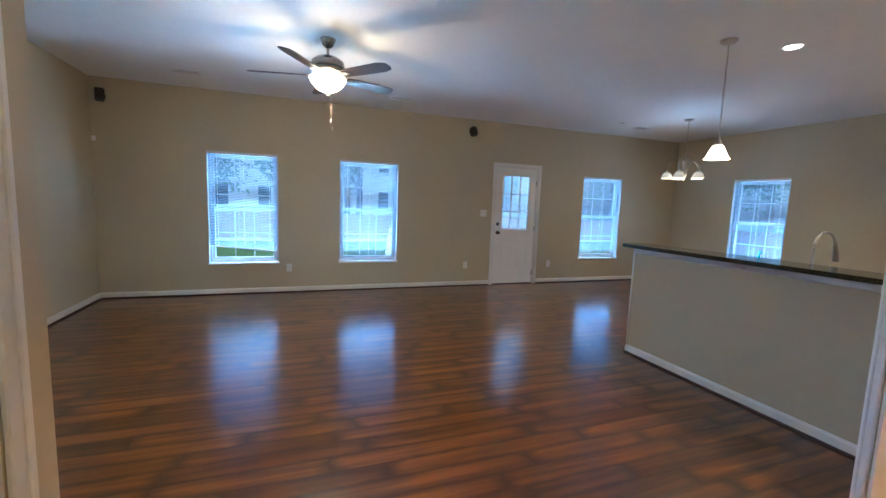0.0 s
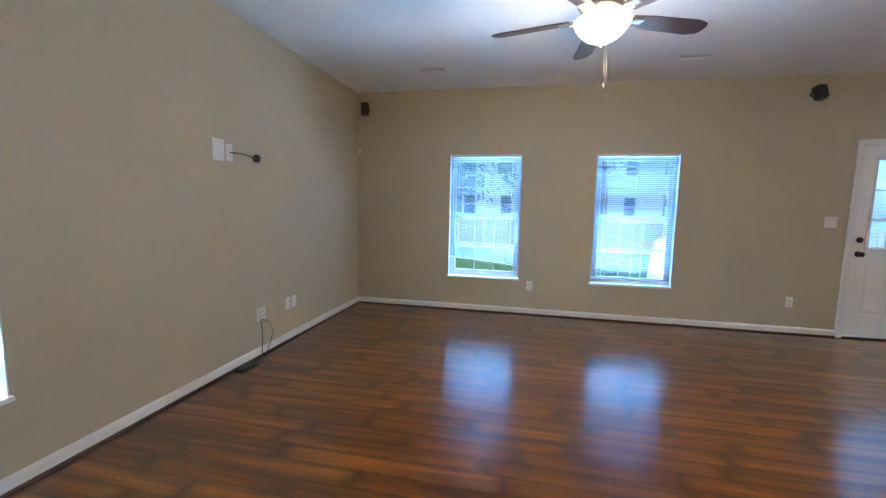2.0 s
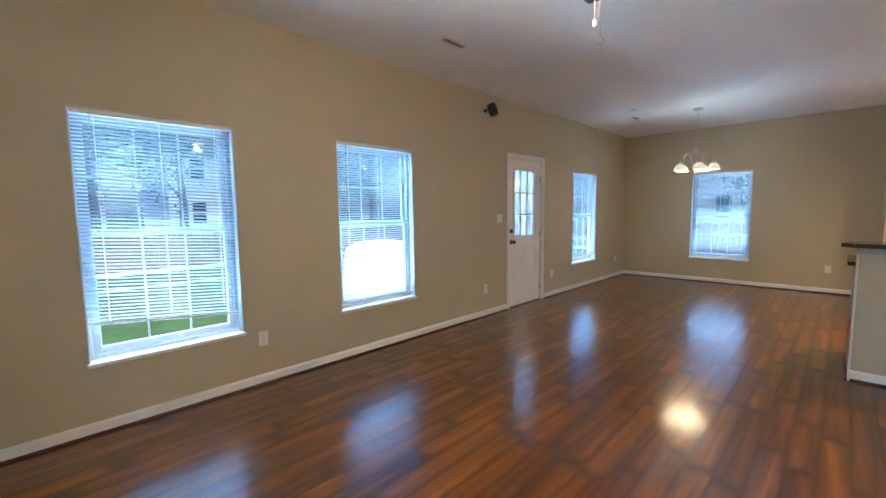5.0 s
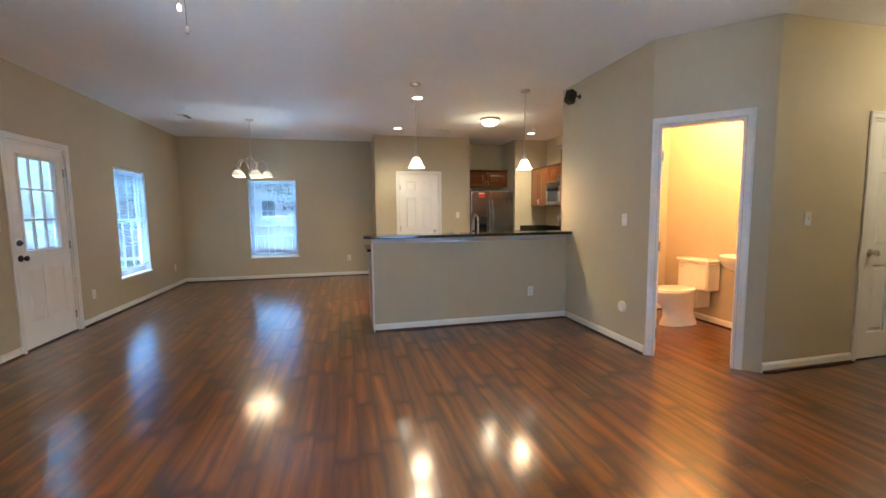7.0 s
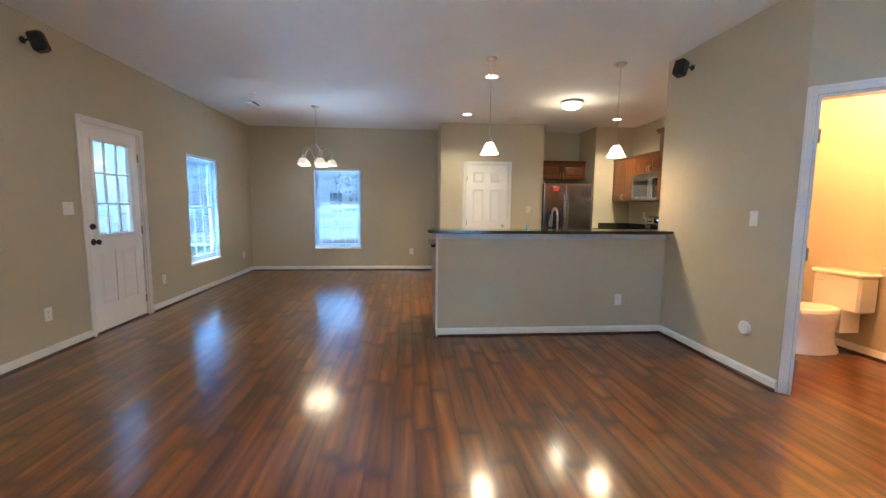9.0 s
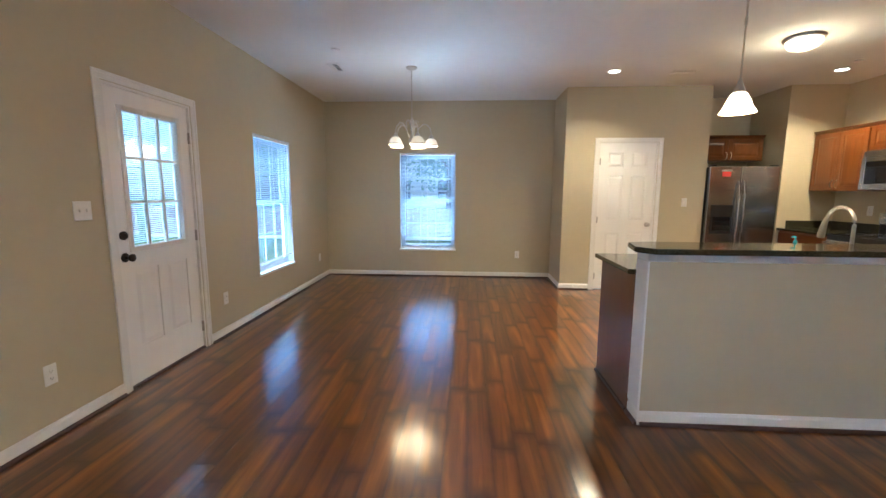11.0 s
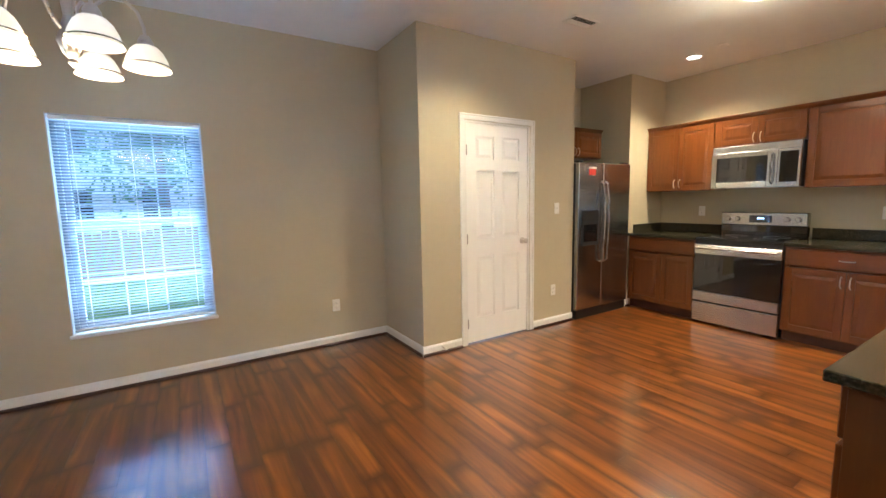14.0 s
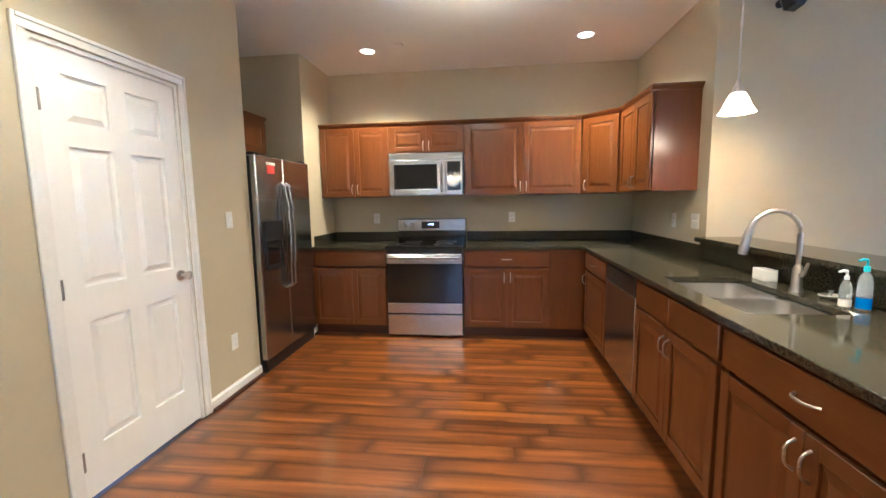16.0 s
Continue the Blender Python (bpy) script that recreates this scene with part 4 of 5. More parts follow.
boxes("end_panel", "cherry", [(0.8805, 0.0, 0.0, 0.895, 0.61, 0.88)], endc, "plain cherry end panel", 0.001)
boxes("end_trim", "threshold", [(0.8955, 0.0, 0.001, 0.91, 0.61, 0.02)], endc)

wall_cabinet(U(8.925), 0.765, 1.41, "cherry-stained two-door wall cabinet with a cornice")
wall_cabinet(U(8.16), 0.785, 1.86, "short cherry-stained wall cabinet over the microwave")
wall_cabinet(U(7.375), 1.173, 1.41, "wide cherry-stained two-door wall cabinet with a cornice", 0.60)
endw = wall_cabinet(pose(5.90, -6.58, 0, 0, 0, 90), 0.74, 1.41, "cherry-stained two-door wall cabinet at the end of the row")
crown(endw, 0.354, 2.145, m=pose(0.7405, -0.034, 0, 0, 0, 90))
wall_cabinet(pose(9.33, -5.525, 0, 0, 0, -90), 0.97, 1.84, "short cherry-stained cabinet over the refrigerator", z1=2.16)
c = thing("wall_cabinet", pose(5.582, -7.218, 0), "cherry-stained diagonal corner wall cabinet", "cabinet", "wall cabinets")
bm = bmesh.new()
prism(bm, [(0, 0), (0.618, 0), (0.618, 0.338), (0.318, 0.637), (0, 0.637)], 1.41, 2.145)
part("body", bm, "cherry", c)
p0, p1 = Vector((0.618, 0.338)), Vector((0.318, 0.637))
dl = (p1 - p0).length
ang = math.degrees(math.atan2(p1.y - p0.y, p1.x - p0.x))
hold = new("front"); hold.parent = c; hold.matrix_local = pose(p0.x, p0.y, 0, 0, 0, ang)
cab_door(hold, 0.03, dl - 0.03, 1.418, 2.133, (0.06, 1.495))
crown(hold, dl, 2.145)

# worktops
def plan_slab(xs, ys, gone, z0, z1):
    """A slab over a grid of plan cells, of which those in gone are left open; its cells share their corners."""
    bm = bmesh.new()
    v = {}

    def at(i, j, z):
        if (i, j, z) not in v:
            v[i, j, z] = bm.verts.new((xs[i], ys[j], z))
        return v[i, j, z]
    cells = {(i, j) for i in range(len(xs) - 1) for j in range(len(ys) - 1)} - set(gone)
    for i, j in sorted(cells):
        q = ((i, j), (i + 1, j), (i + 1, j + 1), (i, j + 1))
        bm.faces.new([at(*c, z1) for c in q])
        bm.faces.new([at(*c, z0) for c in q[::-1]])
        for k, (di, dj) in enumerate(((0, -1), (1, 0), (0, 1), (-1, 0))):
            if (i + di, j + dj) not in cells:
                a, b = q[k], q[(k + 1) % 4]
                bm.faces.new((at(*a, z0), at(*b, z0), at(*b, z1), at(*a, z1)))
    return bm


wt = thing("worktop", pose(0, 0, 0), "dark green-black polished granite worktop with an upstand and a sink cut-out", "countertop")
SX0, SX1, SY0, SY1 = 5.75, 6.13, -4.98, -4.22
part("top", plan_slab([5.583, SX0, SX1, 6.24, 7.374], [-7.217, -6.51, SY0, SY1, -3.27], [(3, 1), (3, 2), (3, 3), (1, 2)], 0.885, 0.915), "granite", wt, bevel=0.003)
boxes("upstand", "granite", [(5.60, -7.217, 0.9155, 7.374, -7.198, 1.015)], wt, bevel=0.002)
boxes("upstand", "granite", [(5.583, -7.217, 0.9155, 5.60, -5.715, 1.015)], wt, bevel=0.002)
boxes("upstand", "granite", [(5.583, -5.715, 0.9155, 5.60, -3.33, 1.042)], wt, bevel=0.002)
wt2 = thing("worktop", pose(0, 0, 0), "short dark granite worktop between the range and the refrigerator wall", "countertop")
boxes("top", "granite", [(8.142, -7.217, 0.885, 8.928, -6.51, 0.915)], wt2, bevel=0.003)
boxes("upstand", "granite", [(8.142, -7.217, 0.9155, 8.91, -7.198, 1.015)], wt2, bevel=0.002)
boxes("upstand", "granite", [(8.91, -7.217, 0.9155, 8.927, -6.62, 1.015)], wt2, bevel=0.002)
bar = thing("bar_top", pose(0, 0, 0), "raised dark granite bar top on the half wall with clipped corners", "countertop")
bm = bmesh.new()
prism(bm, [(5.305, -5.678), (5.66, -5.678), (5.66, -3.40), (5.62, -3.27), (5.40, -3.225), (5.305, -3.30)], 1.0445, 1.076)
part("top", bm, "granite", bar, bevel=0.006, seg=2)

# sink
sk = thing("sink", pose(0, 0, 0), "double-bowl stainless undermount sink in the granite worktop", "sink")
ym = (SY0 + SY1) / 2


def bowl(parent, x0, y0, x1, y1, depth):
    bm = bmesh.new()
    n, r = 5, 0.06
    def ring(x0, y0, x1, y1, z, r):
        out = []
        for cx, cy, a0 in ((x1 - r, y1 - r, 0), (x0 + r, y1 - r, 90), (x0 + r, y0 + r, 180), (x1 - r, y0 + r, 270)):
            for k in range(n + 1):
                a = radians(a0 + 90 * k / n)
                out.append(bm.verts.new((cx + r * math.cos(a), cy + r * math.sin(a), z)))
        return out
    R = [ring(x0 - 0.012, y0 - 0.006, x1 + 0.012, y1 + 0.006, 0.8835, 0.06), ring(x0, y0, x1, y1, 0.8825, r), ring(x0 + 0.006, y0 + 0.006, x1 - 0.006, y1 - 0.006, 0.8835 - depth + 0.03, r), ring(x0 + 0.03, y0 + 0.03, x1 - 0.03, y1 - 0.03, 0.8835 - depth, 0.04)]
    for a, b in zip(R, R[1:]):
        for k in range(len(a)):
            j = (k + 1) % len(a)
            bm.faces.new((a[k], a[j], b[j], b[k]))
    bm.faces.new(R[-1])
    bw = part("bowl", bm, "sink", parent, smooth=True)
    bm = bmesh.new(); lathe(bm, [(0, 0.003), (0.03, 0.003), (0.042, 0.006), (0.045, 0.001)], 16, (x0 + x1) / 2, (y0 + y1) / 2, 0.8835 - depth)
    part("drain", bm, "nickel", bw, smooth=True)


bowl(sk, SX0 + 0.005, SY0 + 0.005, SX1 - 0.005, ym - 0.012, 0.19)
bowl(sk, SX0 + 0.005, ym + 0.012, SX1 - 0.005, SY1 - 0.005, 0.19)

fc = thing("faucet", pose(5.69, -4.62, 0.915), "tall brushed nickel pull-down gooseneck faucet", "faucet")
bm = bmesh.new(); lathe(bm, [(0, 0), (0.028, 0), (0.027, 0.012), (0.022, 0.02), (0.021, 0.1), (0.016, 0.12), (0.012, 0.125), (0, 0.125)], 20)
part("base", bm, "nickel", fc, smooth=True)
bm = bmesh.new()
pts = [(0, 0, 0.11), (0, 0, 0.27)] + [(0.105 - 0.105 * math.cos(radians(a)), -0.01 * a / 180, 0.27 + 0.105 * math.sin(radians(a))) for a in range(15, 166, 15)]
tube(bm, pts, 0.0105, 12); part("spout", bm, "nickel", fc, smooth=True)
bm = bmesh.new()
e = Vector(pts[-1])
tube(bm, [e, e + Vector((0.012, 0, -0.03)), e + Vector((0.026, 0, -0.10)), e + Vector((0.03, 0, -0.125))], [0.013, 0.016, 0.021, 0.019], 14); part("spray_head", bm, "nickel", fc, smooth=True)
bm = bmesh.new(); tube(bm, [(0, 0, 0.07), (0.0, 0.035, 0.085), (0.0, 0.06, 0.14)], [0.012, 0.01, 0.006], 10); part("lever", bm, "nickel", fc, smooth=True)

sp = thing("sponge_dish", pose(5.655, -4.90, 0.9155), "small white sponge dish beside the faucet", "sponge holder")
boxes("dish", "plastic", [(-0.03, -0.055, 0, 0.03, 0.055, 0.012), (-0.03, -0.055, 0.012, -0.024, 0.055, 0.06), (0.024, -0.055, 0.012, 0.03, 0.055, 0.06), (-0.024, -0.055, 0.012, 0.024, -0.049, 0.06), (-0.024, 0.049, 0.012, 0.024, 0.055, 0.06)], sp, bevel=0.002)
ss = thing("sink_strainer", pose(5.65, -4.48, 0.9155), "small round metal sink strainer lying on the granite", "sink strainer")
bm = bmesh.new(); lathe(bm, [(0, 0), (0.03, 0), (0.042, 0.014), (0.038, 0.018), (0.024, 0.006), (0.006, 0.008), (0.006, 0.03), (0.012, 0.034), (0, 0.037)], 18); part("basket", bm, "nickel", ss, smooth=True)


def pump_bottle(x, y, s, w, top, label, low=None):
    """A clear bottle s times 0.2 m high and w times 0.07 m wide, with its pump and what is left of the soap."""
    b = thing("soap_bottle", pose(x, y, 0.9155), label, "bottle")
    bm = bmesh.new(); lathe(bm, [(0, 0), (0.032 * w, 0), (0.035 * w, 0.008), (0.034 * w, 0.11 * s), (0.026 * w, 0.14 * s), (0.012 * w, 0.155 * s), (0.012 * w, 0.165 * s), (0, 0.165 * s)], 20); part("body", bm, "bottle", b, "clear plastic bottle", smooth=True)
    bm = bmesh.new(); lathe(bm, [(0.0355 * w, 0.009), (0.0357 * w, 0.012), (0.0357 * w, 0.05 * s), (0.0352 * w, 0.052 * s)], 20); part("soap", bm, low, b, "liquid soap", smooth=True)
    bm = bmesh.new(); lathe(bm, [(0.0125 * w, 0.158 * s), (0.015 * w, 0.158 * s), (0.015 * w, 0.178 * s), (0.004, 0.181 * s), (0.004, 0.205 * s), (0, 0.205 * s)], 14)
    tube(bm, [(0, 0, 0.203 * s), (0.014, 0.0, 0.206 * s), (0.030, 0.0, 0.200 * s)], [0.006, 0.006, 0.004], 8); part("pump", bm, top, b, smooth=True)


pump_bottle(5.68, -4.285, 0.96, 0.66, "cap_blue", "clear pump bottle with blue dish soap and a turquoise pump", "soap_blue")
pump_bottle(5.72, -4.318, 0.72, 0.56, "plastic", "small clear pump bottle with white soap and a white pump", "plastic")

# appliances
rg = thing("range", pose(8.138, -6.52, 0, 0, 0, 180), "stainless steel electric range with a black glass cooktop and oven door", "range")
RW = 0.762
boxes("body", "fridge_side", [(0, 0.03, 0.02, RW, 0.62, 0.905)], rg)
boxes("cooktop", "blackglass", [(0.001, 0.0, 0.906, RW - 0.001, 0.60, 0.922)], rg, "black glass cooktop", 0.004)
for x, y, r in ((0.2, 0.17, 0.11), (0.56, 0.17, 0.09), (0.2, 0.44, 0.09), (0.56, 0.44, 0.11)):
    bm = bmesh.new(); lathe(bm, [(r - 0.004, 0.0004), (r - 0.004, 0.0008), (r, 0.0008), (r, 0.0004)], 32, x, y, 0.922); part("burner_ring", bm, "hinge", rg)
boxes("control_back", "blackglass", [(0.0, 0.56, 0.9225, RW, 0.62, 1.03)], rg, bevel=0.003)
bg = boxes("control_panel", "steel", [(0.0, 0.545, 1.0305, RW, 0.62, 1.165)], rg, "stainless control panel", 0.006)
boxes("clock", "blackglass", [(0.27, 0.541, 1.06, 0.47, 0.5445, 1.135)], bg)
boxes("digits", "display", [(0.345 + 0.016 * k, 0.5395, 1.098, 0.355 + 0.016 * k, 0.5405, 1.112) for k in range(4)], bg)
for x in (0.07, 0.16, 0.60, 0.69):
    bm = bmesh.new(); lathe(bm, [(0, 0), (0.026, 0), (0.024, 0.018), (0.02, 0.022), (0, 0.022)], 18); part("burner_knob", bm, "steel", bg, smooth=True, m=pose(x, 0.545, 1.097, 90))
od = boxes("oven_door", "steel", [(0.003, -0.012, 0.745, RW - 0.003, 0.03, 0.845)], rg, "stainless top of the oven door", 0.004)
boxes("lower_band", "steel", [(0.003, -0.012, 0.245, RW - 0.003, 0.03, 0.35)], od, "stainless band under the oven window", 0.004)
boxes("window", "blackglass", [(0.004, -0.010, 0.3505, RW - 0.004, 0.029, 0.7445)], od)
bm = bmesh.new(); tube(bm, [(0.03, -0.055, 0.815), (RW - 0.03, -0.055, 0.815)], 0.014, 12)
for x in (0.06, RW - 0.06):
    tube(bm, [(x, -0.055, 0.815), (x, -0.012, 0.815)], 0.009, 8)
part("handle", bm, "steel", od, "stainless bar handle", smooth=True)
boxes("vent_strip", "black", [(0.004, 0.0, 0.8455, RW - 0.004, 0.03, 0.905)], rg)
boxes("drawer", "steel", [(0.003, -0.012, 0.022, RW - 0.003, 0.03, 0.232)], rg, "stainless storage drawer", 0.004)

mw = thing("microwave", pose(8.150, -6.81, 0, 0, 0, 180), "stainless over-the-range microwave under the short cabinet", "microwave")
MWW = 0.762
boxes("case", "black", [(0, 0.02, 1.425, MWW, 0.395, 1.855)], mw)
boxes("vent_grille", "steel", [(0.0, 0.0, 1.785, MWW, 0.02, 1.855)], mw, bevel=0.004)
dd = boxes("door", "steel", [(0, -0.012, 1.425, 0.05, 0.0195, 1.783), (0.50, -0.012, 1.425, 0.585, 0.0195, 1.783), (0.05, -0.0118, 1.425, 0.50, 0.0195, 1.485), (0.05, -0.0118, 1.735, 0.50, 0.0195, 1.783)], mw, "stainless microwave door", 0.003)
boxes("window", "blackglass", [(0.05, -0.008, 1.485, 0.50, 0.019, 1.735)], dd)
bm = bmesh.new(); tube(bm, [(0.545, -0.012, 1.46), (0.545, -0.045, 1.48), (0.545, -0.05, 1.6), (0.545, -0.045, 1.73), (0.545, -0.012, 1.75)], 0.010, 10); part("handle", bm, "steel", dd, smooth=True)
cp = boxes("control_panel", "steel", [(0.586, -0.012, 1.425, MWW, 0.0195, 1.783)], mw, bevel=0.003)
boxes("keypad", "blackglass", [(0.605, -0.0135, 1.47, MWW - 0.02, -0.0125, 1.76)], cp)

fr = thing("refrigerator", pose(8.872, -5.54, 0, 0, 0, -90), "stainless side-by-side refrigerator with a black dispenser and a red sticker", "refrigerator")
FW = 0.905
boxes("cabinet", "fridge_side", [(0.0, 0.06, 0.03, FW, 0.76, 1.725)], fr)
fl = boxes("freezer_door", "steel_dark", [(0.0, 0.0, 0.105, 0.405, 0.055, 1.735)], fr, "stainless freezer door", 0.008)
fd = boxes("fridge_door", "steel_dark", [(0.412, 0.0, 0.105, FW, 0.055, 1.735)], fr, "stainless refrigerator door", 0.008)
boxes("dispenser", "black", [(0.055, -0.008, 0.83, 0.335, -0.0005, 1.22)], fl, "black water and ice dispenser", 0.004)
boxes("dispenser_recess", "blackglass", [(0.08, -0.0095, 0.87, 0.31, -0.0085, 1.06)], fl)
boxes("sticker", "red", [(0.16, -0.0015, 1.60, 0.27, -0.0005, 1.665)], fl, "red energy sticker")
boxes("sticker_top", "plastic", [(0.15, -0.0015, 1.668, 0.28, -0.0005, 1.69)], fl, "white sticker")
for par, x in ((fl, 0.375), (fd, 0.442)):
    bm = bmesh.new()
    tube(bm, [(x, -0.001, 0.63), (x, -0.04, 0.66), (x, -0.055, 0.85), (x, -0.06, 1.07), (x, -0.055, 1.3), (x, -0.04, 1.50), (x, -0.001, 1.53)], 0.014, 10); part("handle", bm, "steel", par, "curved stainless handle", smooth=True)
boxes("kick_grille", "black", [(0.01, 0.02, 0.0, FW - 0.01, 0.10, 0.10)], fr, bevel=0.003)
boxes("hinge_cover", "black", [(0.02, 0.02, 1.7365, 0.09, 0.09, 1.755)], fr, bevel=0.004)
boxes("hinge_cover", "black", [(FW - 0.09, 0.02, 1.7365, FW - 0.02, 0.09, 1.755)], fr, bevel=0.004)

dw = thing("dishwasher", Wb(-5.797), "stainless dishwasher with a black control strip under the granite", "dishwasher")
boxes("body", "fridge_side", [(0.003, 0.03, 0.10, 0.638, 0.58, 0.88)], dw)
boxes("door", "steel_dark", [(0.004, -0.018, 0.115, 0.637, 0.029, 0.745)], dw, "stainless dishwasher door", 0.004)
boxes("control_strip", "black", [(0.004, -0.022, 0.748, 0.637, 0.029, 0.872)], dw, "black control strip", 0.006)
boxes("toe_kick", "black", [(0.004, 0.055, 0.0, 0.637, 0.07, 0.10)], dw)


# ---- lamps ----
def ceiling_fan():
    f = thing("ceiling_fan", pose(FAN[0], FAN[1], H), "five-blade ceiling fan with dark blades and a lit glass bowl", "ceiling fan")
    bm = bmesh.new(); lathe(bm, [(0, 0), (0.065, 0), (0.065, -0.012), (0.045, -0.06), (0.02, -0.08), (0, -0.08)], 24); part("canopy", bm, "darkmetal", f, smooth=True)
    bm = bmesh.new(); tube(bm, [(0, 0, -0.07), (0, 0, -0.15)], 0.0125, 12); part("downrod", bm, "darkmetal", f, smooth=True)
    bm = bmesh.new(); lathe(bm, [(0, -0.14), (0.03, -0.14), (0.035, -0.150), (0.10, -0.165), (0.138, -0.195), (0.145, -0.235), (0.142, -0.250), (0.0, -0.252)], 32); part("motor", bm, "darkmetal", f, smooth=True)
    bm = bmesh.new(); lathe(bm, [(0.0, -0.2525), (0.136, -0.2525), (0.13, -0.275), (0.105, -0.302), (0.09, -0.305), (0, -0.305)], 32); part("lower_housing", bm, "nickel", f, "pale brushed nickel lower motor housing", smooth=True)
    bm = bmesh.new(); lathe(bm, [(0.06, -0.305), (0.062, -0.33), (0.075, -0.345), (0.055, -0.355), (0, -0.355)], 24); part("switch_housing", bm, "nickel", f, smooth=True)
    for k in range(5):
        a = 94 + 72 * k
        b = new("blade_assembly"); b.parent = f; b.matrix_local = pose(0, 0, -0.315, 0, 0, a)
        bm = bmesh.new()
        tube(bm, [(0.09, 0, 0.005), (0.15, 0.02, -0.01), (0.20, 0.03, -0.004)], 0.008, 8); tube(bm, [(0.09, 0, 0.005), (0.15, -0.02, -0.01), (0.20, -0.03, -0.004)], 0.008, 8)
        box(bm, 0.19, -0.035, -0.007, 0.25, 0.035, -0.003)
        part("blade_iron", bm, "nickel", b, "brushed metal blade bracket", smooth=False)
        bm = bmesh.new()
        prism(bm, [(0.18, -0.05), (0.30, -0.062), (0.60, -0.07), (0.665, -0.05), (0.68, -0.02), (0.68, 0.02), (0.665, 0.05), (0.60, 0.07), (0.30, 0.062), (0.18, 0.05)], -0.003, 0.003)
        part("blade", bm, "blade", b, "dark brown fan blade", m=pose(0, 0, 0, -12, 0, 0), bevel=0.001)
    bm = bmesh.new(); lathe(bm, [(0.156, -0.332), (0.161, -0.337), (0.150, -0.365), (0.130, -0.395), (0.090, -0.430), (0.045, -0.450), (0.0, -0.456)], 32)
    o = part("glass_bowl", bm, "bowl_glass", f, "frosted alabaster glass bowl, lit", smooth=True)
    bm = bmesh.new(); lathe(bm, [(0.0, -0.45), (0.012, -0.461), (0.014, -0.468), (0.006, -0.477), (0, -0.48)], 12); tube(bm, [(0, 0, -0.35), (0, 0, -0.46)], 0.004, 6); part("finial", bm, "darkmetal", f, smooth=True)
    for dx, dy, dz in ((0.028, -0.006, -0.695), (0.042, -0.024, -0.765)):
        bm = bmesh.new(); tube(bm, [(dx * 0.3, dy * 0.3, -0.46), (dx * 0.8, dy * 0.8, -0.52), (dx, dy, dz)], 0.0011, 5)
        chain = part("pull_chain", bm, "bronze", f)
        bm = bmesh.new(); lathe(bm, [(0, 0.012), (0.006, 0.008), (0.008, -0.004), (0.006, -0.014), (0, -0.018)], 10, dx, dy, dz)
        part("pull_knob", bm, "plastic" if dz > -0.7 else "nickel", chain, "small pull knob at the chain's end", smooth=True)


ceiling_fan()


def bell(bm, r, h, z):
    """An open bell shade, its mouth down at z."""
    lathe(bm, [(0.022, z + h), (r * 0.42, z + h * 0.93), (r * 0.62, z + h * 0.62), (r * 0.78, z + h * 0.30), (r, z), (r * 0.985, z + 0.002), (r * 0.76, z + h * 0.30), (r * 0.6, z + h * 0.6), (r * 0.4, z + h * 0.9), (0.02, z + h * 0.97)], 28)


DROP = 0.055   # the longer chain of the chandelier


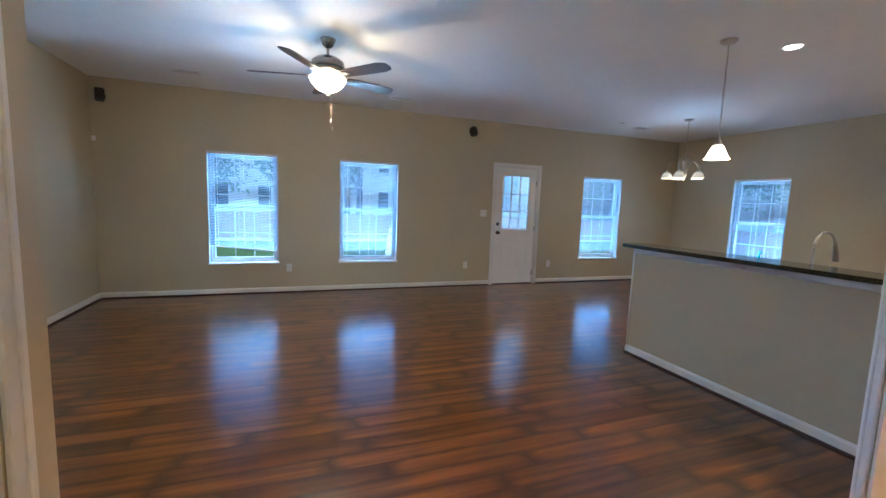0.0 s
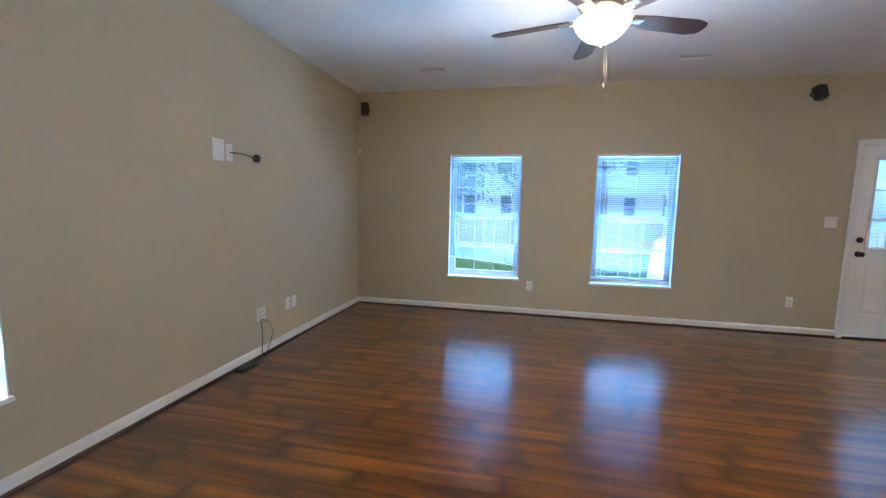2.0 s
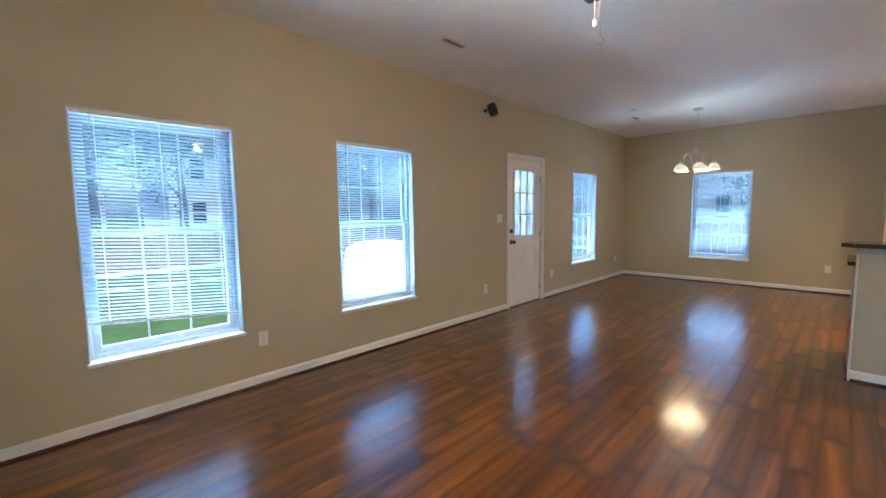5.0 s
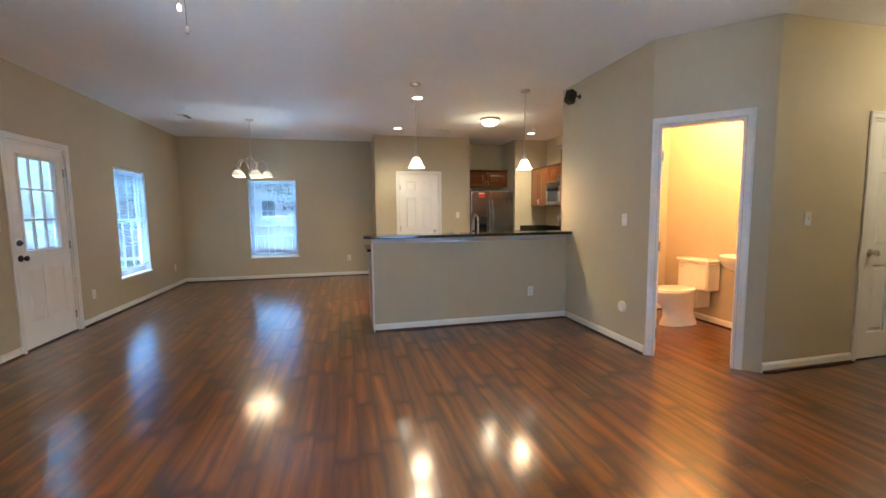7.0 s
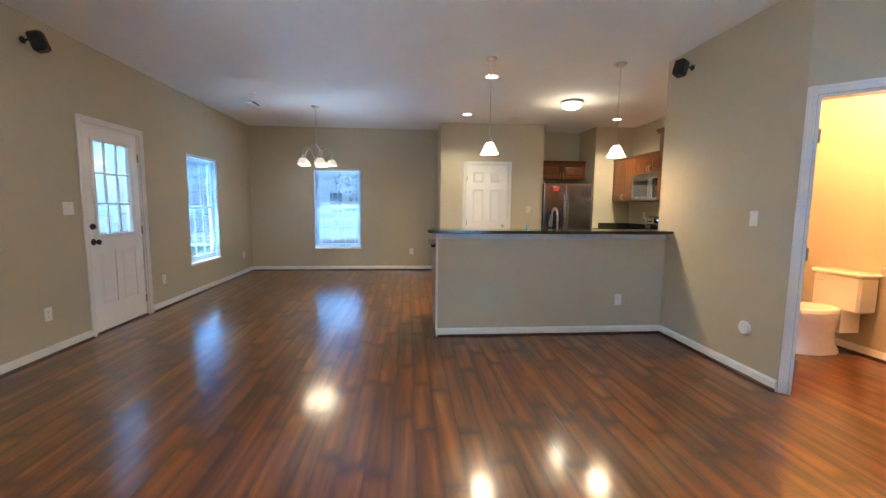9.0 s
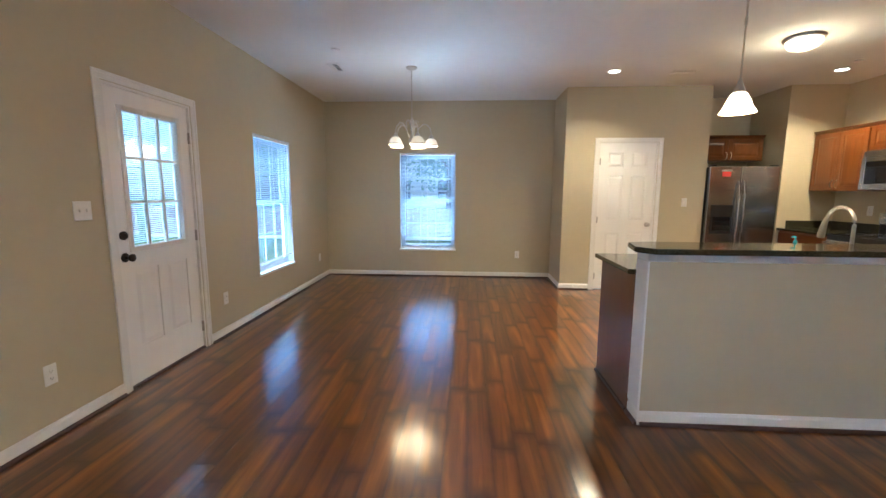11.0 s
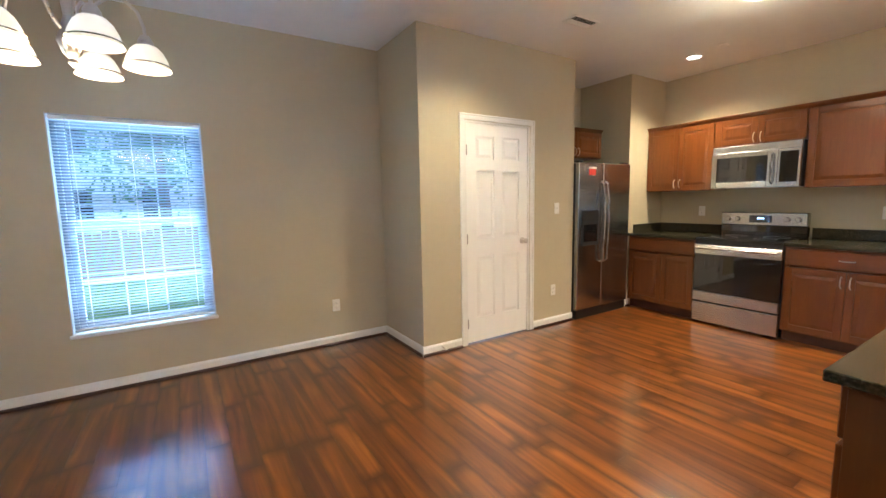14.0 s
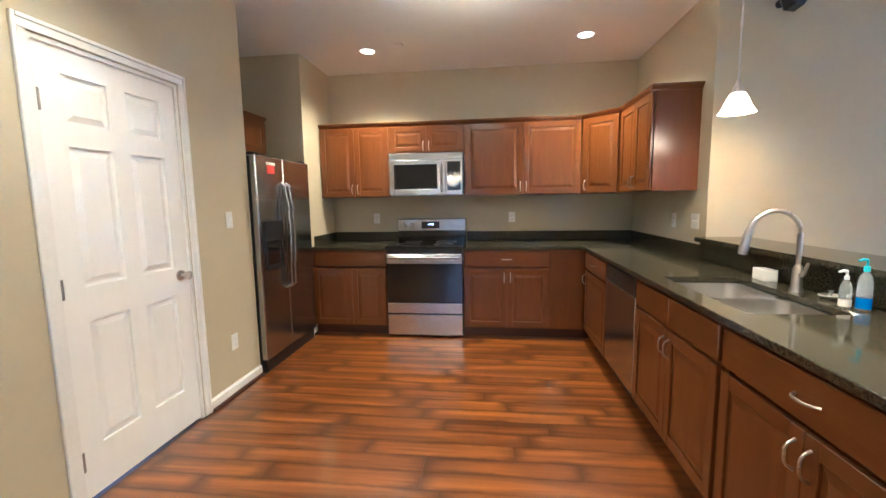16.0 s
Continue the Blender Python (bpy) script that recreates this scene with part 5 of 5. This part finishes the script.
def chandelier():
    c = thing("chandelier", pose(CHAND[0], CHAND[1], H - DROP), "five-arm brushed nickel chandelier with lit white glass shades", "chandelier")
    bm = bmesh.new(); lathe(bm, [(0, 0), (0.065, 0), (0.064, -0.012), (0.04, -0.028), (0.01, -0.034), (0, -0.034)], 24, cz=DROP); part("canopy", bm, "nickel", c, smooth=True)
    bm = bmesh.new()
    z = -0.04 + DROP
    k = 0
    while z > -0.50:
        tube(bm, [(0.006 * math.cos(t) * (k % 2), 0.006 * math.cos(t) * (1 - k % 2), z - 0.012 + 0.014 * math.sin(t)) for t in [2 * math.pi * i / 8 for i in range(9)]], 0.0018, 5)
        z -= 0.021; k += 1
    tube(bm, [(0.002, 0.002, -0.03 + DROP), (0.002, 0.002, -0.5)], 0.002, 5)
    part("chain", bm, "nickel", c)
    bm = bmesh.new(); lathe(bm, [(0, -0.50), (0.012, -0.505), (0.015, -0.53), (0.03, -0.56), (0.02, -0.60), (0.014, -0.68), (0.03, -0.73), (0.042, -0.77), (0.028, -0.81), (0.012, -0.83), (0.016, -0.845), (0, -0.862)], 20); part("column", bm, "nickel", c, smooth=True)
    for k in range(5):
        h = new("arm_assembly"); h.parent = c; h.matrix_local = pose(0, 0, 0, 0, 0, -84 + 72 * k)
        bm = bmesh.new()
        tube(bm, [(0.02, 0, -0.74), (0.05, 0, -0.70), (0.08, 0, -0.62), (0.13, 0, -0.575), (0.165, 0, -0.575), (0.208, 0, -0.615), (0.225, 0, -0.67), (0.225, 0, -0.71)], 0.006, 8)
        tube(bm, [(0.02, 0, -0.545), (0.05, 0, -0.53), (0.075, 0, -0.545), (0.085, 0, -0.575), (0.07, 0, -0.60)], 0.0035, 6)
        part("arm", bm, "nickel", h, "curved brushed nickel arm", smooth=True)
        bm = bmesh.new(); lathe(bm, [(0.0, -0.695), (0.016, -0.70), (0.026, -0.72), (0.028, -0.74), (0.0, -0.74)], 16, 0.225); part("socket_cup", bm, "nickel", h, smooth=True)
        bm = bmesh.new(); lathe(bm, [(0.02, -0.735), (0.040, -0.742), (0.056, -0.760), (0.069, -0.788), (0.076, -0.812), (0.082, -0.828), (0.080, -0.826), (0.073, -0.812), (0.066, -0.788), (0.053, -0.762), (0.040, -0.746), (0.018, -0.740)], 28)
        s = part("shade", bm, "shade_soft", h, "white bell glass shade, lit", smooth=True, m=pose(0.225, 0, 0))
        bm = bmesh.new(); tube(bm, [(0.225 + 0.0775 * math.cos(t), 0.0775 * math.sin(t), -0.814) for t in [2 * math.pi * i / 24 for i in range(25)]], 0.0028, 5)
        part("band", bm, "darkmetal", h, "dark metal band round the shade")
        bm = bmesh.new(); lathe(bm, [(0, -0.741), (0.016, -0.744), (0.022, -0.76), (0.03, -0.780), (0.027, -0.798), (0.012, -0.810), (0, -0.812)], 14, 0.225)
        part("bulb", bm, "bulb", h, "grey globe bulb", smooth=True)


chandelier()
for x, y in PENDANTS:
    p = thing("pendant_lamp", pose(x, y, H), "nickel pendant lamp with a lit white bell shade", "pendant lamp", "pendant lamps over the bar")
    bm = bmesh.new(); lathe(bm, [(0, 0), (0.062, 0), (0.062, -0.014), (0.045, -0.028), (0.012, -0.034), (0, -0.034)], 24); part("canopy", bm, "nickel", p, smooth=True)
    bm = bmesh.new(); tube(bm, [(0, 0, -0.03), (0, 0, -0.80)], 0.0055, 10); tube(bm, [(0, 0, -0.42), (0, 0, -0.46)], 0.0085, 10); part("rod", bm, "nickel", p, smooth=True)
    bm = bmesh.new(); lathe(bm, [(0, -0.74), (0.010, -0.76), (0.018, -0.79), (0.03, -0.815), (0.03, -0.835), (0, -0.835)], 18); part("socket_cup", bm, "nickel", p, smooth=True)
    bm = bmesh.new(); bell(bm, 0.095, 0.118, -0.945); part("shade", bm, "shade", p, "white bell glass shade, lit", smooth=True)
for x, y in CANS:
    p = thing("recessed_light", pose(x, y, H), "white recessed ceiling light, lit", "recessed light", "recessed ceiling lights")
    bm = bmesh.new(); lathe(bm, [(0.062, -0.001), (0.085, -0.001), (0.088, -0.004), (0.084, -0.008), (0.066, -0.006), (0.062, -0.001)], 28); part("trim_ring", bm, "plastic", p, smooth=True)
    bm = bmesh.new(); lathe(bm, [(0, -0.003), (0.062, -0.0035), (0.062, -0.001), (0, -0.001)], 24); part("lens", bm, "lens", p)
p = thing("flush_light", pose(*FLUSH, H), "round flush ceiling light with a lit glass dome in the kitchen", "ceiling light")
bm = bmesh.new(); lathe(bm, [(0, 0), (0.15, 0), (0.16, -0.01), (0.155, -0.03), (0.14, -0.036), (0, -0.036)], 32); part("rim", bm, "nickel", p, smooth=True)
bm = bmesh.new(); lathe(bm, [(0.138, -0.037), (0.135, -0.06), (0.11, -0.09), (0.06, -0.112), (0, -0.118)], 32); part("dome", bm, "shade", p, "frosted glass dome, lit", smooth=True)
p = thing("flush_light", pose(2.65, -7.9, H), "round flush ceiling light with a lit glass dome in the hall", "ceiling light")
bm = bmesh.new(); lathe(bm, [(0, 0), (0.15, 0), (0.16, -0.01), (0.155, -0.03), (0.14, -0.036), (0, -0.036)], 32); part("rim", bm, "nickel", p, smooth=True)
bm = bmesh.new(); lathe(bm, [(0.138, -0.037), (0.135, -0.06), (0.11, -0.09), (0.06, -0.112), (0, -0.118)], 32); part("dome", bm, "shade", p, "frosted glass dome, lit", smooth=True)


# ---- fittings on walls and ceiling ----
def vent(x, y, rz):
    v = thing("ceiling_vent", pose(x, y, H, 0, 0, rz), "white louvred air vent in the ceiling", "air vent", "ceiling air vents")
    boxes("frame", "plastic", [(-0.15, -0.075, -0.006, -0.128, 0.075, -0.001), (0.128, -0.075, -0.006, 0.15, 0.075, -0.001), (-0.128, -0.075, -0.006, 0.128, -0.053, -0.001), (-0.128, 0.053, -0.006, 0.128, 0.075, -0.001)], v, bevel=0.002)
    boxes("backing", "slot", [(-0.128, -0.053, -0.002, 0.128, 0.053, -0.001)], v)
    for k in range(8):
        boxes("slat", "plastic", [(-0.127, -0.0065, -0.0006, 0.127, 0.0065, 0.0006)], v, m=pose(0, -0.046 + 0.0131 * k, -0.0065, 35 if k < 4 else -35, 0, 0))


for x, y, r in ((7.93, -0.76, 0), (8.28, -4.80, 90), (1.20, -0.74, 0), (3.72, -0.73, 0), (2.88, -7.15, 0)):
    vent(x, y, r)
for x, y in ((7.35, -0.95), (7.94, -6.44)):
    s = thing("sprinkler_cap", pose(x, y, H), "small round white ceiling cover plate", "ceiling plate")
    bm = bmesh.new(); lathe(bm, [(0, 0), (0.045, 0), (0.045, -0.008), (0.03, -0.014), (0, -0.015)], 20); part("plate", bm, "plastic", s, smooth=True)


def speaker(m, label):
    s = thing("speaker", m, label, "loudspeaker", "wall loudspeakers")
    bm = bmesh.new(); lathe(bm, [(0, 0), (0.026, 0), (0.026, -0.008), (0, -0.008)], 16); part("wall_plate", bm, "black", s, m=pose(0, 0, 0, -90, 0, 0))
    bm = bmesh.new(); tube(bm, [(0, -0.005, 0), (0, -0.05, 0.005), (0, -0.07, -0.005)], 0.009, 8); part("bracket", bm, "black", s, smooth=True)
    c = boxes("cabinet", "black", [(-0.05, -0.05, -0.075, 0.05, 0.045, 0.075)], s, "black loudspeaker box", 0.016, m=pose(0, -0.115, -0.01, -18, 0, 20))
    boxes("grille", "slot", [(-0.04, -0.054, -0.065, 0.04, -0.0505, 0.065)], c, bevel=0.001)


speaker(pose(0.15, 0, 2.56), "small black loudspeaker on a bracket high in the corner")
speaker(pose(5.10, 0, 2.575), "small black loudspeaker on a bracket over the entry door's side")
speaker(pose(5.21, -5.68, 2.61, 0, 0, 180), "small black loudspeaker on a bracket on the wall by the bar")


def plate(name, m, label, w=0.072, h=0.115, kind="outlet"):
    p = thing(name, m, label, "light switch" if kind == "switch" else "wall outlet", "wall plates")
    boxes("cover_plate", "plastic", [(-w / 2, -0.006, -h / 2, w / 2, -0.0005, h / 2)], p, bevel=0.0025)
    n = max(1, round(w / 0.07))
    for k in range(n):
        x = (k - (n - 1) / 2) * 0.046
        if kind == "switch":
            boxes("toggle", "plastic", [(x - 0.005, -0.017, -0.008, x + 0.005, -0.0055, 0.010)], p, bevel=0.001)
        elif kind == "outlet":
            for z in (-0.02, 0.02):
                s = boxes("socket", "plastic", [(x - 0.016, -0.0085, z - 0.014, x + 0.016, -0.0055, z + 0.014)], p, bevel=0.002)
                boxes("slots", "slot", [(x - 0.008, -0.0092, z - 0.004, x - 0.006, -0.0084, z + 0.006), (x + 0.005, -0.0092, z - 0.004, x + 0.007, -0.0084, z + 0.005), (x - 0.002, -0.0092, z - 0.010, x + 0.002, -0.0084, z - 0.007)], s)
    return p


N_, E_, S_, W_ = 0, -90, 180, 90    # plates on the window wall, the dining end, south faces, west faces
OUT = "white duplex outlet low on the tan wall"
for x, z in ((2.29, 0.37), (5.10, 0.36), (6.76, 0.36), (9.26, 0.36)):
    plate("outlet", pose(x, 0, z, 0, 0, N_), OUT)
plate("outlet", pose(9.70, -3.10, 0.38, 0, 0, E_), OUT)
plate("outlet", pose(8.93, -5.22, 0.38, 0, 0, E_), "white duplex outlet low on the pantry wall")
plate("switch", pose(8.93, -5.26, 1.25, 0, 0, E_), "white light switch beside the pantry door", kind="switch")
plate("switch", pose(5.40, 0, 1.25, 0, 0, N_), "white double light switch beside the entry door", 0.118, kind="switch")
plate("outlet", pose(5.44, -5.20, 0.36, 0, 0, E_), "white duplex outlet on the half wall")
plate("switch", pose(4.38, -5.68, 1.235, 0, 0, S_), "white light switch between the bar and the powder room", kind="switch")
plate("switch", pose(3.45, -6.66, 1.245, 0, 0, E_), "white light switch in the hall", kind="switch")
plate("outlet", pose(6.87, -7.22, 1.17, 0, 0, S_), "white duplex outlet over the granite upstand")
plate("outlet", pose(8.42, -7.22, 1.17, 0, 0, S_), "white duplex outlet over the short worktop")
plate("outlet", pose(5.58, -6.20, 1.17, 0, 0, W_), "white outlet under the end wall cabinet")
plate("switch", pose(5.58, -5.84, 1.18, 0, 0, W_), "white double light switch at the end of the kitchen wall", 0.118, kind="switch")
plate("outlet", pose(0, -2.06, 0.375, 0, 0, W_), "white outlet with cables plugged in near the floor", 0.118)
plate("outlet", pose(0, -1.655, 0.375, 0, 0, W_), "white outlet beside a blank plate near the floor")
plate("outlet", pose(0, -1.555, 0.375, 0, 0, W_), "white blank plate near the floor", kind="blank")
plate("outlet", pose(0, -2.49, 1.735, 0, 0, W_), "white recessed plate high on the wall", 0.118, 0.16, kind="blank")
plate("outlet", pose(0, -2.38, 1.725, 0, 0, W_), "white outlet high on the wall with a cable hanging out", 0.07, 0.13)
p = thing("sensor", pose(0.03, 0, 2.04), "small white motion sensor in the corner", "sensor")
boxes("body", "plastic", [(-0.02, -0.03, -0.03, 0.02, -0.001, 0.03)], p, bevel=0.006)
ds = thing("doorstop", pose(8.915, -3.80, 0.055, 0, 0, 180), "small spring doorstop on the baseboard beside the pantry door", "doorstop")
bm = bmesh.new(); tube(bm, [(0, 0, 0), (0.055, 0, -0.004)], 0.006, 10); part("spring", bm, "nickel", ds, smooth=True)
bm = bmesh.new(); tube(bm, [(0.0555, 0, -0.004), (0.068, 0, -0.005)], 0.009, 12); part("tip", bm, "plastic", ds, "white rubber tip", smooth=True)
p = thing("wall_bumper", pose(4.37, -5.68, 0.38, -90 + 180, 0, 0), "round white cover on the wall above the baseboard", "wall cover")
bm = bmesh.new(); lathe(bm, [(0, 0.001), (0.055, 0.001), (0.055, 0.012), (0.045, 0.022), (0, 0.025)], 24); part("cap", bm, "plastic", p, smooth=True)
p.matrix_world = pose(4.37, -5.68, 0.38, -90, 0, 0)

cb = thing("cable", pose(0, -2.38, 1.725), "black cable with a plug hanging from the wall plate", "cable")
bm = bmesh.new(); tube(bm, [(0.008, 0, 0), (0.05, 0.06, 0.0), (0.07, 0.14, -0.012), (0.075, 0.20, -0.02)], 0.005, 8); part("lead", bm, "black", cb, smooth=True)
bm = bmesh.new(); lathe(bm, [(0, -0.012), (0.016, -0.012), (0.034, -0.006), (0.034, 0.006), (0.016, 0.012), (0, 0.012)], 16); part("plug", bm, "black", cb, smooth=True, m=pose(0.078, 0.22, -0.022, 90, 0, 0))
cb = thing("cable", pose(0, -2.08, 0), "grey cables hanging from the outlet to a coil on the floor", "cable")
bm = bmesh.new()
tube(bm, [(0.012, 0, 0.33), (0.03, -0.005, 0.22), (0.035, -0.02, 0.1), (0.06, -0.06, 0.012), (0.10, -0.15, 0.008), (0.14, -0.28, 0.008)], 0.004, 6)
tube(bm, [(0.012, 0.01, 0.33), (0.035, 0.07, 0.30), (0.05, 0.12, 0.2), (0.05, 0.06, 0.09), (0.07, -0.03, 0.012), (0.09, -0.12, 0.01), (0.10, -0.3, 0.008)], 0.004, 6)
part("lead", bm, "cable", cb, smooth=True)
boxes("adapter", "black", [(0.045, -0.38, 0.001, 0.125, -0.20, 0.032)], cb, "flat black power adapter", 0.005)


# ---- powder room ----
to = thing("toilet", pose(4.83, -7.14, 0, 0, 0, 180), "white porcelain toilet with its lid closed against the powder room wall", "toilet")
# local: the wall is at y = 0, the bowl reaches towards -y
boxes("tank", "porcelain", [(-0.21, -0.20, 0.40, 0.21, -0.012, 0.72)], to, bevel=0.018)
boxes("tank_lid", "porcelain", [(-0.225, -0.215, 0.7205, 0.225, -0.005, 0.755)], to, bevel=0.010)


def oval(bm, rows_, n=28):
    rings = []
    for z, cy, rx, ry in rows_:
        rings.append([bm.verts.new((rx * math.cos(2 * math.pi * k / n), cy + ry * math.sin(2 * math.pi * k / n), z)) for k in range(n)])
    for a, b in zip(rings, rings[1:]):
        for k in range(n):
            bm.faces.new((a[k], a[(k + 1) % n], b[(k + 1) % n], b[k]))
    bm.faces.new(rings[0][::-1]); bm.faces.new(rings[-1])


bm = bmesh.new(); oval(bm, [(0.0, -0.36, 0.12, 0.24), (0.03, -0.36, 0.115, 0.235), (0.10, -0.36, 0.095, 0.20), (0.20, -0.37, 0.10, 0.20), (0.30, -0.42, 0.15, 0.25), (0.36, -0.45, 0.18, 0.265), (0.39, -0.455, 0.185, 0.27)])
box(bm, -0.10, -0.22, 0.2, 0.10, -0.03, 0.399)
part("bowl", bm, "porcelain", to, smooth=True)
bm = bmesh.new(); oval(bm, [(0.391, -0.455, 0.188, 0.272), (0.41, -0.455, 0.188, 0.272)]); part("seat", bm, "porcelain", to, bevel=0.004)
bm = bmesh.new(); oval(bm, [(0.411, -0.45, 0.185, 0.268), (0.425, -0.45, 0.182, 0.264), (0.432, -0.45, 0.15, 0.23)]); part("lid", bm, "porcelain", to)
bm = bmesh.new(); tube(bm, [(-0.15, -0.201, 0.66), (-0.15, -0.215, 0.66), (-0.10, -0.22, 0.655)], 0.006, 8); part("flush_lever", bm, "nickel", to, smooth=True)
ps = thing("wall_sink", pose(4.17, -7.14, 0, 0, 0, 180), "white porcelain wall-hung sink in the powder room", "sink")
bm = bmesh.new(); oval(bm, [(0.68, -0.20, 0.12, 0.10), (0.74, -0.21, 0.20, 0.17), (0.80, -0.215, 0.245, 0.205), (0.845, -0.215, 0.25, 0.21), (0.85, -0.215, 0.24, 0.20), (0.80, -0.215, 0.17, 0.14)]); part("basin", bm, "porcelain", ps, smooth=True)
boxes("splash", "porcelain", [(-0.23, -0.05, 0.80, 0.23, -0.002, 0.90)], ps, bevel=0.012)
bm = bmesh.new(); tube(bm, [(0, -0.18, 0.69), (0, -0.18, 0.55), (0, -0.10, 0.52), (0, -0.003, 0.52)], 0.016, 10); part("drain_pipe", bm, "nickel", ps, smooth=True)


# ---- floor boards ----
HALF_W = 0.0635
M["plank"] = plank_wood()
M["plank_joined"] = plank_wood(True)
RUNS = [(-3.62, 0.14, [(0, 9.70)]), (-5.40, -3.62, [(0, 8.93)]), (-5.52, -5.40, [(1.85, 8.93)]), (-5.68, -5.52, [(1.85, 9.66)]),
        (-6.50, -5.68, [(1.85, 5.46), (5.58, 9.66)]), (-7.22, -6.50, [(1.85, 5.46), (5.58, 8.93)]), (-10.0, -7.22, [(1.93, 3.45)])]


def split(me_bm, x0, x1, y0, y1, cx, cy, uvl, endl):
    """One board with eased edges and its top at z = 0, cut across so that each corner knows its distance from the nearer end."""
    b = 0.0002
    rows_ = []
    for x, d in ((x0, 0.0), ((x0 + x1) / 2, (x1 - x0) / 2), (x1, 0.0)):
        xi = min(max(x, x0 + b), x1 - b)
        rows_.append([(me_bm.verts.new((x, y0, -0.013)), d), (me_bm.verts.new((x, y0, -b)), d), (me_bm.verts.new((xi, y0 + b, 0)), d),
                      (me_bm.verts.new((xi, y1 - b, 0)), d), (me_bm.verts.new((x, y1, -b)), d), (me_bm.verts.new((x, y1, -0.013)), d)])
    for p, q in zip(rows_, rows_[1:]):
        for k in range(5):
            f = me_bm.faces.new((p[k][0], q[k][0], q[k + 1][0], p[k + 1][0]))
            for lp, dd in zip(f.loops, (p[k][1], q[k][1], q[k + 1][1], p[k + 1][1])):
                lp[uvl].uv = (lp.vert.co.x - cx, lp.vert.co.y - cy)
                lp[endl].uv = (dd, 0)
    for p in (rows_[0], rows_[-1]):
        f = me_bm.faces.new([v for v, _ in (p if p is rows_[-1] else p[::-1])])
        for lp in f.loops:
            lp[uvl].uv = (lp.vert.co.x - cx, lp.vert.co.y - cy)
            lp[endl].uv = (0, 0)


rng = random.Random(7)
LENGTHS = [1.20, 0.80, 1.0, 0.62]
cells = []
y = 0.10
row = 0
while y > -10.0:
    y0, y1 = y - 2 * HALF_W, y
    yc = (y0 + y1) / 2
    spans = next((s for a, b, s in RUNS if a <= yc < b), [])
    for s0, s1 in spans:
        x = s0 - rng.uniform(0, 1.0)
        while x < s1:
            L = rng.choice(LENGTHS)
            a, b = max(x, s0), min(x + L, s1)
            if b - a > 0.04:
                cells.append((a, b, y0, y1, abs((b - a) - L) < 1e-6 and L))
            x += L
    y -= 2 * HALF_W
whole = [c for c in cells if c[4] and 0.3 < c[0] and c[1] < 9.5 and c[3] < -0.9 and c[2] > -6.7]
near = sorted(whole, key=lambda c: abs((c[2] + c[3]) / 2 + 3.1 if c[0] > 1.0 else 9) + 0.25 * abs((c[0] + c[1]) / 2 - 5.6))[:300]
chosen = set(near)
GAP = 0.0002
protos = {}
for L in LENGTHS:
    bm = bmesh.new(); uvl = bm.loops.layers.uv.new("board"); endl = bm.loops.layers.uv.new("ends")
    split(bm, -L / 2 + GAP, L / 2 - GAP, -HALF_W + GAP, HALF_W - GAP, 0, 0, uvl, endl)
    bmesh.ops.recalc_face_normals(bm, faces=bm.faces)
    me = bpy.data.meshes.new("plank"); bm.to_mesh(me); bm.free()
    me.materials.append(M["plank"])
    protos[L] = me
bm = bmesh.new(); uvl = bm.loops.layers.uv.new("board"); endl = bm.loops.layers.uv.new("ends")
for c in cells:
    if c in chosen:
        ob = new("plank", protos[c[4]])
        ob.parent = floor
        ob.matrix_local = pose((c[0] + c[1]) / 2, (c[2] + c[3]) / 2, 0)
    else:
        split(bm, c[0] + GAP, c[1] - GAP, c[2] + GAP, c[3] - GAP, (c[0] + c[1]) / 2, (c[2] + c[3]) / 2, uvl, endl)
bmesh.ops.recalc_face_normals(bm, faces=bm.faces)
me = bpy.data.meshes.new("planks"); bm.to_mesh(me); bm.free()
me.materials.append(M["plank_joined"])
rest = tagged(new("planks", me), kind="stuff")
rest.parent = floor
